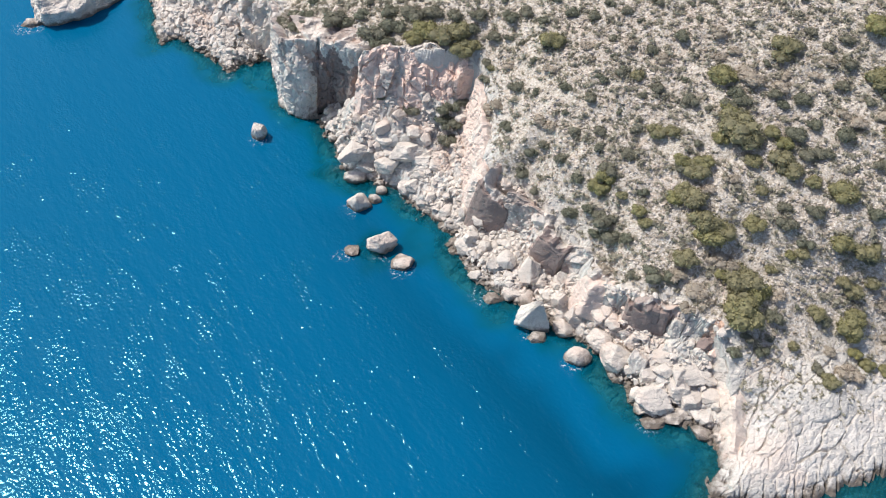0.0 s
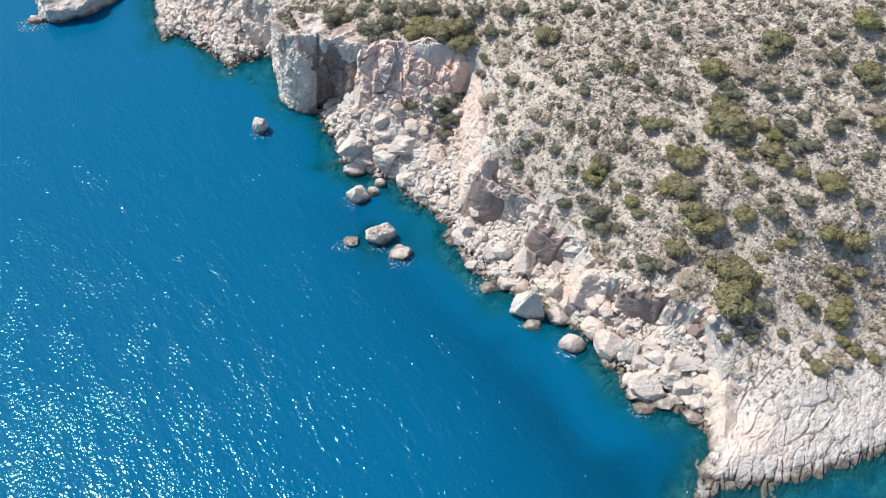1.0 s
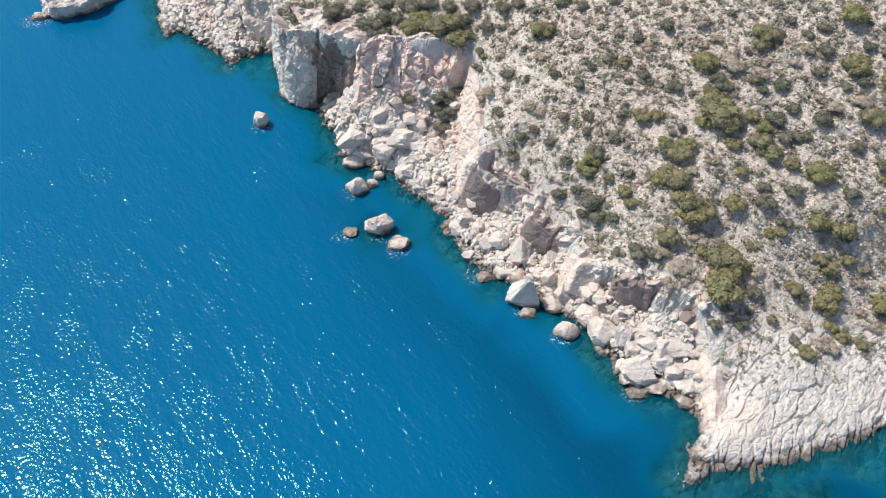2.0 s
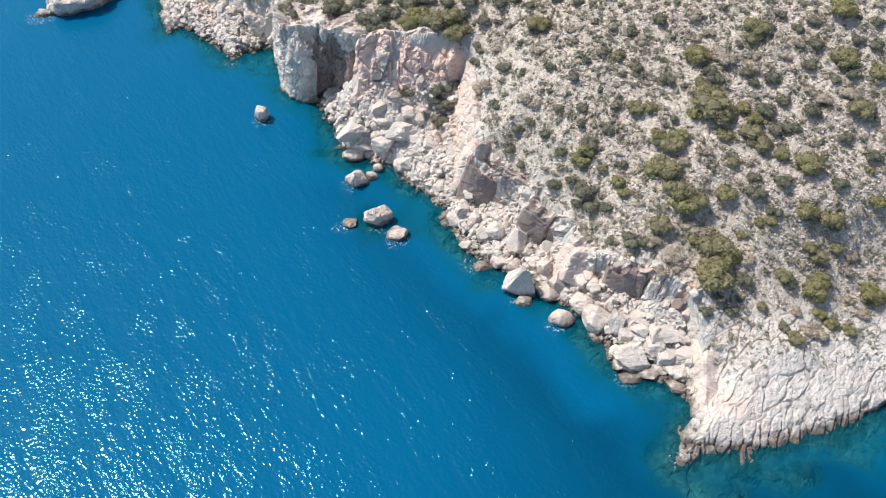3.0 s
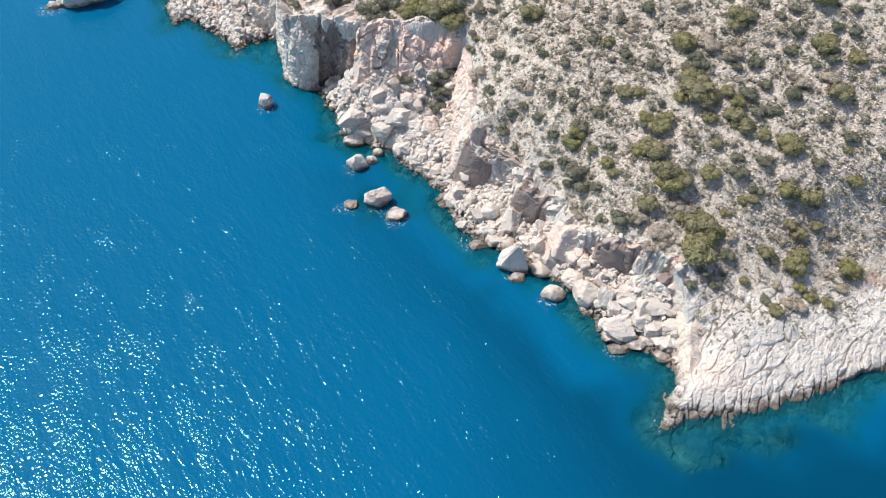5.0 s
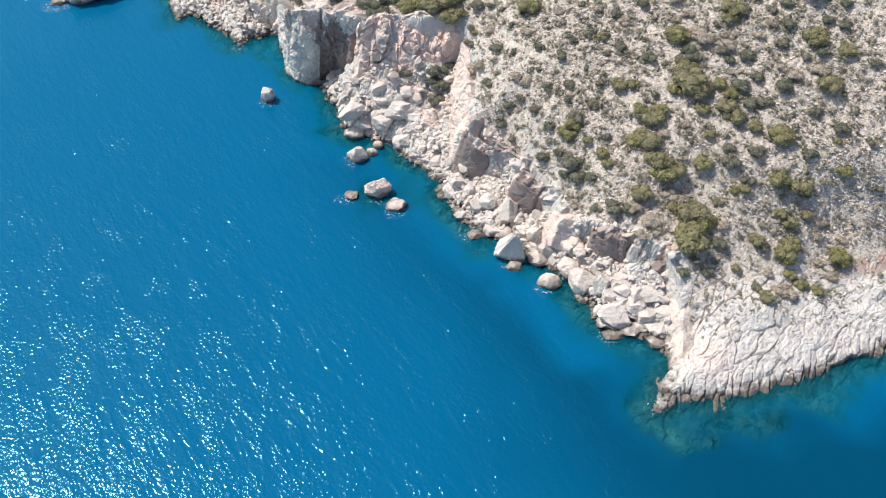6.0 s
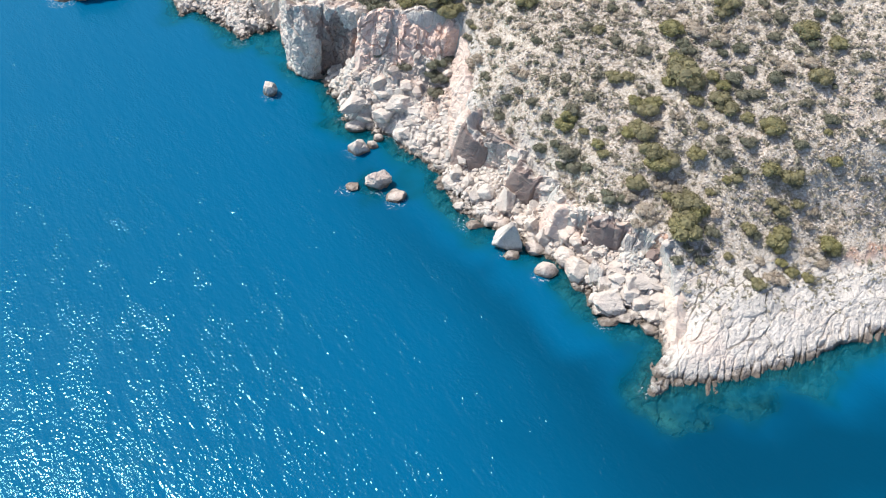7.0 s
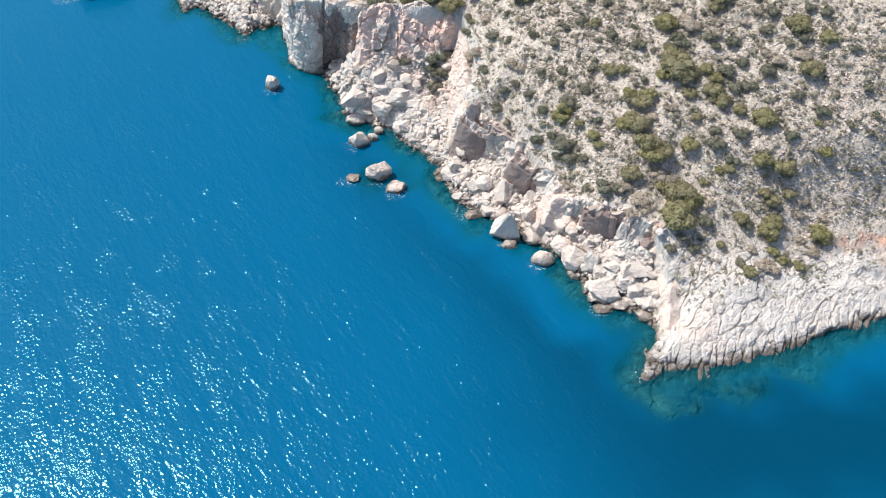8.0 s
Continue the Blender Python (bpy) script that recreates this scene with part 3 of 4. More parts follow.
        ob.data.polygons.foreach_set("material_index", (rim[:-1, :-1] > 0.5).astype(np.int32).ravel())
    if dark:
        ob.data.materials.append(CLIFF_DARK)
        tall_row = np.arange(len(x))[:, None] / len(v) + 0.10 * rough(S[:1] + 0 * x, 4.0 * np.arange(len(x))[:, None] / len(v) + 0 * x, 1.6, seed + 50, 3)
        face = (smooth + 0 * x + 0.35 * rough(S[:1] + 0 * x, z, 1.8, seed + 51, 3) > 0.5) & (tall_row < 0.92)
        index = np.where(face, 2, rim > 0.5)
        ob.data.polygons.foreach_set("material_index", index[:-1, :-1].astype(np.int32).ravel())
    return tagged(ob, label, "cliff", kind="structure")


TURF_EDGE = ((0.5, 0.1), (1.2, 0.6), (2.2, 1.8))
ROOF = tuple((0.35 * k, -0.25 * math.sin(0.19 * k) + 1.6 * max(0, k - 14) / 4) for k in range(1, 19))
cliff_wall("cliff_north", HEADLAND[:7], 401, "sheer pale limestone headland cliff dropping into the sea", CLIFF_PALE, TURF_EDGE, 0.5, 0.35)
cliff_wall("cliff_cave", HEADLAND[5:], 411, "dark brown overhanging recess in the limestone cliff, shade painted into its colour", CLIFF_BROWN, ROOF, 0.6)
cliff_wall("cliff_red", RED_WALL[:7], 431, "rosy and ochre limestone cliff above the boulder slope", CLIFF_RED, TURF_EDGE, 0.85, 0.55, 0.93)
cliff_wall("cliff_gully", RED_WALL[6:], 441, "pale pink washed-out rock band beside the boulder slope", CLIFF_PINK, TURF_EDGE, 0.45, 0.4, 0)
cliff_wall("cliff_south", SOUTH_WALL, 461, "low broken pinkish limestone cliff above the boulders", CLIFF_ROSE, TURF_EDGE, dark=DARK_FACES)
cliff_wall("cliff_cape", CAPE_WALL, 481, "pale cracked rock wall along the flank of the cape", CLIFF_PALE, ((0.3, 0.1), (0.8, 0.25), (1.6, 0.5), (2.2, 1.2)), 0.3, 0.2, 0)
cliff_wall("cliff_far", NORTH_WALL, 501, "pale broken cliff behind the far boulder slope", CLIFF_PALE, TURF_EDGE)


# ---- rocks ----
def rock_points(seed, cuts=13, detail=3, knob=0.06, worn=0.46):
    """A boulder of about unit radius: broken along random planes, its edges chipped and a little worn. worn: the least distance of a plane."""
    rng = random.Random(seed)
    bm = bmesh.new()
    bmesh.ops.create_icosphere(bm, subdivisions=detail, radius=1)
    planes = []
    for k in range(cuts):  # spread evenly round the rock, then shaken
        h, a = 1 - (2 * k + 1) / cuts, 2.4 * k
        d = Vector((math.sqrt(1 - h * h) * math.cos(a), math.sqrt(1 - h * h) * math.sin(a), h))
        d += 0.55 * Vector((rng.uniform(-1, 1), rng.uniform(-1, 1), rng.uniform(-1, 1)))
        planes.append((*d.normalized(), rng.uniform(worn, min(0.9, worn + 0.30))))
    planes = np.array(planes).reshape(-1, 4)
    shift = Vector((rng.uniform(-50, 50), rng.uniform(-50, 50), rng.uniform(-50, 50)))
    ways = np.array([v.co.normalized() for v in bm.verts])
    bite = np.maximum(ways @ planes[:, :3].T, 1e-3) / planes[:, 3]
    sharp = 34 if worn < 0.6 else 12
    radii = ((bite ** sharp).sum(1) + 1.0) ** (-1 / sharp)
    for v, r in zip(bm.verts, radii):
        d = v.co.normalized()
        p = d * r
        r *= 1 + knob * noise.fractal(p * 2.3 + shift, 1.0, 2.0, 5) - 0.5 * knob * abs(noise.noise(p * 3.7 + shift))
        if detail > 2:  # small steps where flakes have come off, and a few cracks
            r *= 1 + 0.03 * (noise.cell(p * 3.1 + shift) - 0.5) + 0.025 * (noise.cell(p * 6.3 + shift) - 0.5)
        if detail > 3:
            r *= 1 - 0.02 * math.exp(-((noise.noise(p * 1.7 - shift) / 0.045) ** 2))
        v.co = d * r
    return bm


def arrays(bm):
    bmesh.ops.triangulate(bm, faces=bm.faces[:])
    bm.verts.index_update()
    v = np.array([p.co[:] for p in bm.verts])
    f = np.array([[q.index for q in t.verts] for t in bm.faces])
    bm.free()
    return v, f


def shard(seed, corners):
    """A small sharp-edged stone: the hull of a few random corners. Points and triangles."""
    rng = random.Random(seed)
    bm = bmesh.new()
    for k in range(corners):
        h, a = 1 - (2 * k + 1) / corners, 2.4 * k
        d = Vector((math.sqrt(1 - h * h) * math.cos(a), math.sqrt(1 - h * h) * math.sin(a), h))
        d += 0.35 * Vector((rng.uniform(-1, 1), rng.uniform(-1, 1), rng.uniform(-1, 1)))
        bm.verts.new(d.normalized() * rng.uniform(0.7, 1.0))
    hull = bmesh.ops.convex_hull(bm, input=bm.verts[:])
    bmesh.ops.delete(bm, geom=[v for v in hull["geom_interior"] if isinstance(v, bmesh.types.BMVert)], context="VERTS")
    return arrays(bm)


def rock_mesh(name, seed, size, cuts=13, detail=3, knob=0.06, point=0.0, worn=0.46):
    """size: whole width, depth and height; point: how far the top narrows."""
    bm = rock_points(seed, cuts, detail, knob, worn)
    for v in bm.verts:
        t = 1 - point * max(0.0, v.co.z + 0.3) / 1.3
        v.co = Vector((v.co.x * t * size[0] / 1.5, v.co.y * t * size[1] / 1.5, v.co.z * size[2] / 1.5))
    me = bpy.data.meshes.new(name)
    bm.to_mesh(me)
    bm.free()
    me.materials.append(ROCK)
    return me


ROCKS_AT_SEA = [
    ("islet", -27.9, 82.7, 0.0, 2.8, 3.3), ("block", -8.0, 61.3, 0.1, 3.6, 3.4), ("low", -4.9, 58.9, -0.25, 3.0, 3.2), ("low", -11.5, 60.5, -0.1, 2.1, 2.0),
    ("islet", -11.6, 68.6, 0.0, 3.4, 3.4), ("round", -9.6, 70.0, 0.0, 1.8, 1.6), ("round", -8.8, 71.7, 0.0, 1.8, 1.7),
]
ROCKS_NORTH_COVE = [
    ("block", -12.7, 76.0, 3.0, 4.5, 2.8), ("slab", -5.9, 75.0, 4.0, 4.0, 4.6), ("block", -7.8, 74.3, 2.4, 3.6, 3.2), ("block", -11.3, 75.0, 1.1, 2.8, 2.1),
    ("round", -12.6, 74.2, 0.0, 3.3, 2.3), ("round", -10.4, 74.4, 0.1, 1.9, 1.5), ("block", -3.2, 73.9, 4.0, 2.8, 2.0), ("round", -5.6, 71.6, 0.6, 2.3, 2.4),
    ("block", -4.2, 71.5, 1.4, 2.4, 2.4), ("block", -3.3, 72.2, 2.7, 2.5, 1.8), ("round", -17.1, 84.2, 0.9, 2.1, 1.9), ("block", -4.4, 76.5, 6.4, 2.6, 2.2),
    ("block", -8.6, 76.4, 4.8, 2.5, 2.2), ("block", -1.4, 72.8, 3.8, 2.4, 1.9), ("round", -16.9, 82.4, 0.2, 1.8, 1.4), ("block", -14.6, 78.4, 1.4, 2.2, 1.8),
]
ROCKS_MID_SHORE = [
    ("block", 3.1, 61.1, 0.9, 3.3, 2.4), ("block", 5.2, 60.6, 1.6, 2.2, 2.0), ("round", 7.8, 58.0, 2.1, 2.5, 2.7), ("tall", 10.4, 56.4, 1.6, 2.9, 3.8),
    ("tall", 13.8, 52.3, 1.4, 1.5, 2.9), ("tall", 15.4, 50.4, 1.2, 2.3, 2.6), ("fang", 10.9, 50.4, -0.1, 3.8, 4.4), ("block", 14.3, 49.6, 0.1, 2.7, 2.2),
    ("round", 18.2, 47.5, 0.8, 3.3, 3.4), ("round", 15.6, 45.9, -0.1, 3.1, 2.5), ("block", 11.1, 48.3, -0.5, 2.4, 1.7), ("low", 10.1, 54.0, 0.1, 3.5, 2.4),
    ("low", 8.3, 54.4, 0.4, 2.9, 2.3), ("low", 6.2, 54.0, -0.2, 2.5, 2.1), ("block", 12.6, 53.4, 1.3, 1.3, 2.2), ("block", 16.9, 49.9, 1.4, 1.6, 1.4),
    ("block", 19.4, 49.2, 1.8, 2.0, 1.6), ("block", 21.0, 46.4, 2.6, 1.8, 1.5),
]
ROCKS_BY_CAPE = [
    ("block", 19.8, 45.3, 0.4, 3.6, 4.8), ("tall", 21.5, 44.2, 1.0, 2.2, 4.0), ("slab", 23.3, 40.4, 0.4, 4.3, 4.4), ("block", 25.6, 41.3, 1.3, 2.9, 2.8),
    ("slab", 27.2, 40.7, 1.1, 4.0, 3.0), ("slab", 29.0, 40.8, 1.5, 3.2, 2.7), ("slab", 26.7, 42.7, 2.7, 3.9, 2.4), ("slab", 28.6, 42.5, 2.5, 3.0, 2.0),
    ("block", 22.9, 43.1, 1.4, 3.0, 2.9), ("low", 21.9, 40.1, 0.0, 1.9, 3.4), ("low", 23.0, 38.3, -0.2, 3.0, 1.8), ("low", 25.1, 38.9, 0.1, 3.0, 1.7),
    ("low", 27.7, 37.2, 0.0, 2.4, 2.0), ("low", 28.0, 39.0, 0.8, 2.7, 1.8), ("tall", 25.4, 46.9, 4.8, 1.9, 2.9), ("slab", 24.5, 44.6, 3.0, 3.2, 2.4),
]
LOOKS = {
    "islet": ("weathered pale limestone rock standing in the sea", 0.25, 1.1, 20),
    "low": ("brown seaweed-covered rock awash in the sea", 0.1, 0.6, 15),
    "round": ("rounded pale limestone boulder on the shore", 0.1, 0.95, 34),
    "block": ("angular pale limestone boulder among the shore rubble", 0.05, 0.95, 14),
    "slab": ("broad flat-topped slab of pale limestone", 0.0, 0.7, 13),
    "tall": ("tall pale limestone block leaning on the rubble", 0.15, 1.25, 13),
    "fang": ("large pale three-sided limestone boulder at the water", 0.62, 1.45, 6),
}


def set_rock(kind, x, y, z, wide, high, seed):
    label, point, lift, cuts = LOOKS[kind]
    tall = 0.88 * high * lift
    deep = 0.35 * wide + 0.55 * high
    me = rock_mesh("boulder", seed, (wide, deep, tall), cuts, 5, 0.045, point, 0.64 if kind == "round" else 0.5)
    rock = new("sea_rock" if kind in ("islet", "low") else "boulder", me)
    rock.matrix_world = pose(x, y, z + tall * 0.22, (seed * 37) % 17 - 8, (seed * 53) % 19 - 9, (seed * 71) % 50 - 25)
    return tagged(rock, label, "rock", "boulders along the shore")


for number, row in enumerate(ROCKS_AT_SEA + ROCKS_NORTH_COVE + ROCKS_MID_SHORE + ROCKS_BY_CAPE):
    set_rock(*row, 100 + number)

# the great pale block that leans out of the cliff
great = new("boulder", rock_mesh("great_block", 36, (6.2, 4.4, 5.2), 9, 5, 0.035, 0.0, 0.55))
great.data.materials[0] = CLIFF_PINK
great.matrix_world = pose(18.0, 52.0, 4.0, 6, -8, 20)
tagged(great, "huge pinkish limestone block fallen against the cliff", "rock", "boulders along the shore")
# the pale smooth buttress at the foot of the rosy cliff
buttress = new("boulder", rock_mesh("buttress", 61, (3.2, 3.4, 8.0), 10, 5, 0.05, 0.25, 0.5))
buttress.data.materials[0] = CLIFF_PINK
buttress.matrix_world = pose(-12.0, 80.6, 7.0, -18, 4, 10)
tagged(buttress, "pale pink rock buttress leaning on the rosy cliff", "rock", "boulders along the shore")
# red-stained rocks in the cleft beside the cape
for k, (px, py, pz, wide) in enumerate([(28.3, 44.7, 5.0, 1.7), (28.9, 43.9, 4.6, 1.1), (28.5, 43.1, 3.7, 0.9), (29.2, 45.2, 6.6, 1.0), (27.7, 44.1, 4.2, 0.8)]):
    stained = new("boulder", rock_mesh("cleft_rock", 90 + k, (wide, wide * 0.9, wide), 11, 4, 0.08))
    stained.data.materials[0] = CLIFF_BROWN if k == 0 else CLIFF_RED
    stained.matrix_world = pose(px, py, pz + 0.25 * wide, 9 * k, -11 * k, 50 * k)
    tagged(stained, "red-stained broken rock in a cleft of the cliff", "rock", "red rocks of the cleft")
# far headland and the reef beside it
head = new("sea_rock", rock_mesh("far_headland", 77, (19, 12, 11), 16, 6, 0.14, 0.2))
head.matrix_world = pose(-68.6, 117.2, 1.4, 0, 0, 52)
tagged(head, "steep grey rock headland rising from the sea", "rock")
reef = new("sea_rock", rock_mesh("reef", 78, (6, 3.5, 2.2), 10, 4, 0.15, 0.1))
reef.matrix_world = pose(-73.3, 110.6, -0.3, 0, 0, 30)
tagged(reef, "low dark reef washed by the waves", "rock")

# fallen boulders of the talus
rng = np.random.default_rng(4)
stones = [rock_mesh("fallen_boulder", 300 + k, (1, 0.85, 0.7), 10 + k % 5, 3 + k % 2, 0.035, 0.0, 0.44) for k in range(12)]


def talus_places(count, seed):
    g = np.random.default_rng(seed)
    x, y = g.uniform(-58, 30.5, count), g.uniform(34, 125, count)
    z, ds, df, de, *_ = land(x, y)
    keep = (ds > -0.6) & (de < 0.2) & (df < np.where(x > 6, 1.6, 0.5)) & (x < 29.5) & (g.random(count) < np.where((x > 19.5) & (y < 46), 0.35, 1.0))
    return x[keep], y[keep]


bx, by = talus_places(190000, 8)
bz = surface(bx, by)
for k in range(min(200, len(bx))):
    size = 0.7 + 1.9 * rng.random() ** 2.4
    rock = new("boulder", stones[2 * (k % 6) + (size > 1.3)])
    rock.matrix_world = pose(bx[k], by[k], bz[k] + 0.15 * size, *rng.uniform(-40, 40, 2), rng.uniform(0, 360)) @ Matrix.Scale(size, 4)
    tagged(rock, "fallen pale limestone boulder in the shore rubble", "rock", "boulders of the talus")


# weed-browned rocks lying awash in the shallows
for k, (cx, cy, wide) in enumerate([(-2.5, 65.5, 3.5), (0.5, 63.0, 3.0), (6.2, 55.2, 2.2), (8.0, 53.0, 2.0), (-15.5, 80.5, 2.5), (-4.0, 68.0, 2.0)] * 5):
    size = 0.7 + 1.0 * rng.random() ** 2
    rock = new("sea_rock", stones[(k * 5) % len(stones)])
    place = (cx + rng.uniform(-wide, wide), cy + rng.uniform(-wide, wide) * 0.7, -0.30 * size)
    rock.matrix_world = pose(*place, *rng.uniform(-25, 25, 2), rng.uniform(0, 360)) @ Matrix.Diagonal((size * 1.2, size, size * 0.6, 1))
    tagged(rock, "low brown rock awash in the shallows", "rock", "rocks in the shallows")


def heap(name, shapes, xs, ys, zs, sizes, material, flat=0.75):
    """Many small alike pieces joined into one mesh; shapes: lists of (points, faces) round the origin."""
    g = np.random.default_rng(len(xs))
    points, faces, base = [], [], 0
    for k in range(len(xs)):
        v, f = shapes[k % len(shapes)]
        a = g.uniform(0, 6.28)
        c, s = math.cos(a), math.sin(a)
        w = v * sizes[k] * g.uniform(0.55, 1.45, 3) * (1, 1, flat)
        points.append(np.stack([w[:, 0] * c - w[:, 1] * s + xs[k], w[:, 0] * s + w[:, 1] * c + ys[k], w[:, 2] + zs[k]], 1))
        faces.append(f + base)
        base += len(v)
    points, faces = np.concatenate(points).astype(np.float32), np.concatenate(faces).astype(np.int32)
    me = bpy.data.meshes.new(name)
    me.vertices.add(len(points))
    me.vertices.foreach_set("co", points.ravel())
    me.loops.add(faces.size)
    me.loops.foreach_set("vertex_index", faces.ravel())
    me.polygons.add(len(faces))
    me.polygons.foreach_set("loop_start", np.arange(0, faces.size, 3, dtype=np.int32))
    me.polygons.foreach_set("use_smooth", np.zeros(len(faces), bool))
    me.update(calc_edges=True)
    me.materials.append(material)
    return new(name, me)


pebbles = [shard(500 + k, 10 + k % 6) for k in range(14)]
chips = [shard(520 + k, 8 + k % 3) for k in range(9)]
sx, sy = bx[200:16500], by[200:16500]
tagged(heap("rubble", pebbles, sx, sy, surface(sx, sy), 0.10 + 0.55 * rng.random(len(sx)) ** 2.8, ROCK),
       "pale limestone rubble between the boulders", "rubble", kind="stuff")


def hill_places(count, seed, low=0.4):
    g = np.random.default_rng(seed)
    x, y = g.uniform(-30, 64, count), g.uniform(36, 99, count)
    z, ds, df, de, *_ = land(x, y)
    patch = rough(x, y, 5.0, 260, 3)
    way = np.minimum(np.abs(reach(TRAIL, x, y, [])[0]), np.abs(reach(TRAIL_EAST, x, y, [])[0]))
    keep = (de > low) & (way > 0.35) & (patch + g.uniform(-0.8, 0.8, count) > -0.85 - 0.5 * smooth01((x - 33) / 6) * smooth01((60 - y) / 8))
    keep &= (g.random(count) < np.where((x > 29) & (y < 50), np.clip(0.08 + de / 9, 0, 1), 1))
    return x[keep], y[keep], de[keep]


hx, hy, hd = hill_places(44000, 12)
tagged(heap("stones", chips, hx, hy, surface(hx, hy), 0.07 + 0.26 * rng.random(len(hx)) ** 2.5, ROCK, 0.6),
       "loose pale stones strewn over the hillside", "stones", kind="stuff")


# shrubs told apart on the slope: x, y and width in metres
PINE_A = [
    (12.1, 78.4, 3.1), (21.9, 72.5, 1.9), (23.6, 65.6, 2.2), (25.3, 65.5, 1.8), (31.2, 71.5, 3.4), (38.3, 74.3, 3.2), (38.0, 73.2, 2.4), (32.3, 65.5, 4.4),
    (32.9, 64.2, 3.7), (30.5, 64.4, 2.1), (31.6, 67.6, 2.2), (37.2, 63.3, 2.1), (36.0, 64.7, 1.8), (48.0, 69.8, 3.2), (49.0, 63.8, 3.3), (48.1, 75.2, 3.3),
    (37.6, 60.6, 3.1), (36.8, 62.0, 2.7), (33.8, 61.9, 1.9), (42.8, 58.3, 3.4), (39.9, 59.5, 1.8), (42.5, 53.8, 3.1), (45.4, 53.4, 3.0), (33.6, 55.5, 2.3),
    (34.4, 58.8, 1.6), (28.4, 61.8, 2.2), (17.9, 61.3, 2.8), (17.3, 60.5, 2.5), (26.3, 59.0, 2.1), (27.1, 58.0, 3.2),
]
PINE_B = [
    (25.3, 58.3, 2.1), (27.9, 55.6, 3.5), (29.9, 54.9, 3.1), (28.9, 54.3, 3.5), (26.0, 52.0, 2.9), (27.6, 61.0, 2.9), (26.1, 62.2, 2.1), (21.3, 57.2, 1.7),
    (22.0, 55.8, 1.7), (19.7, 59.1, 1.5), (38.5, 52.9, 1.7), (37.3, 52.9, 1.4), (31.3, 51.8, 2.1), (32.0, 50.5, 4.1), (33.5, 49.6, 3.5), (32.2, 48.7, 3.8),
    (31.8, 46.8, 4.7), (30.3, 51.1, 2.1), (43.0, 50.9, 1.7), (44.3, 50.3, 2.5), (44.3, 48.0, 2.2), (43.9, 47.0, 3.3), (43.8, 46.3, 1.8), (40.0, 47.9, 2.0),
    (37.3, 44.7, 1.3), (44.1, 44.7, 1.5), (45.4, 43.7, 1.8), (40.3, 41.1, 1.8), (50.7, 47.6, 2.7), (51.2, 47.0, 2.0),
]
PINE_C = [
    (47.3, 43.3, 1.6), (35.4, 51.7, 1.4), (51.7, 67.9, 2.4), (50.6, 54.9, 1.9), (49.6, 57.6, 1.2), (46.4, 51.3, 1.8), (-1.4, 83.4, 4.1), (0.6, 84.1, 3.3),
    (-3.8, 84.9, 3.3), (-5.3, 83.9, 2.9), (1.1, 81.9, 3.3), (2.6, 82.4, 2.5), (5.1, 79.3, 1.3),
]
DARK_A = [
    (27.2, 76.8, 2.4), (23.7, 75.8, 1.9), (27.5, 68.9, 2.2), (16.3, 70.2, 1.9), (17.3, 66.3, 1.7), (8.4, 74.3, 2.3), (13.6, 72.2, 1.7), (7.1, 70.4, 2.1),
    (20.1, 73.2, 2.1), (23.9, 70.9, 1.8), (14.6, 59.3, 2.6), (16.2, 58.9, 1.6), (17.7, 57.4, 3.1), (19.0, 55.7, 2.8), (20.2, 54.9, 1.7), (17.2, 56.6, 2.1),
    (32.5, 69.5, 2.3), (33.0, 68.3, 2.1), (31.7, 68.1, 2.0), (36.7, 68.9, 1.8), (37.3, 67.8, 1.8), (39.6, 68.3, 2.2), (41.4, 76.2, 1.6), (43.2, 74.1, 1.6),
    (45.1, 74.5, 1.8), (44.7, 71.8, 2.4), (44.0, 69.5, 1.9), (48.5, 68.1, 2.1), (46.7, 67.5, 1.6), (38.6, 64.5, 2.7),
]
DARK_B = [
    (43.6, 64.1, 2.8), (40.7, 65.6, 2.0), (49.7, 71.9, 1.8), (51.8, 71.1, 2.0), (52.2, 73.9, 1.8), (47.3, 61.1, 2.1), (46.2, 56.2, 2.1), (41.8, 62.4, 1.8),
    (40.0, 62.2, 2.7), (50.3, 59.0, 2.3), (36.9, 55.4, 2.6), (36.8, 57.1, 1.9), (39.9, 56.3, 2.2), (38.8, 53.7, 1.9), (40.7, 47.3, 1.9), (35.4, 47.2, 2.4),
    (34.8, 45.3, 1.0), (33.6, 43.8, 1.8), (31.9, 44.7, 1.6), (30.5, 43.2, 1.6), (39.6, 42.5, 1.7), (45.9, 52.9, 1.8), (20.8, 51.2, 1.6), (22.5, 50.8, 2.7),
    (24.4, 50.4, 2.0), (26.1, 61.3, 2.0), (20.5, 63.3, 2.4), (18.2, 61.8, 2.5), (10.5, 62.8, 1.5), (15.0, 62.1, 1.7),
]
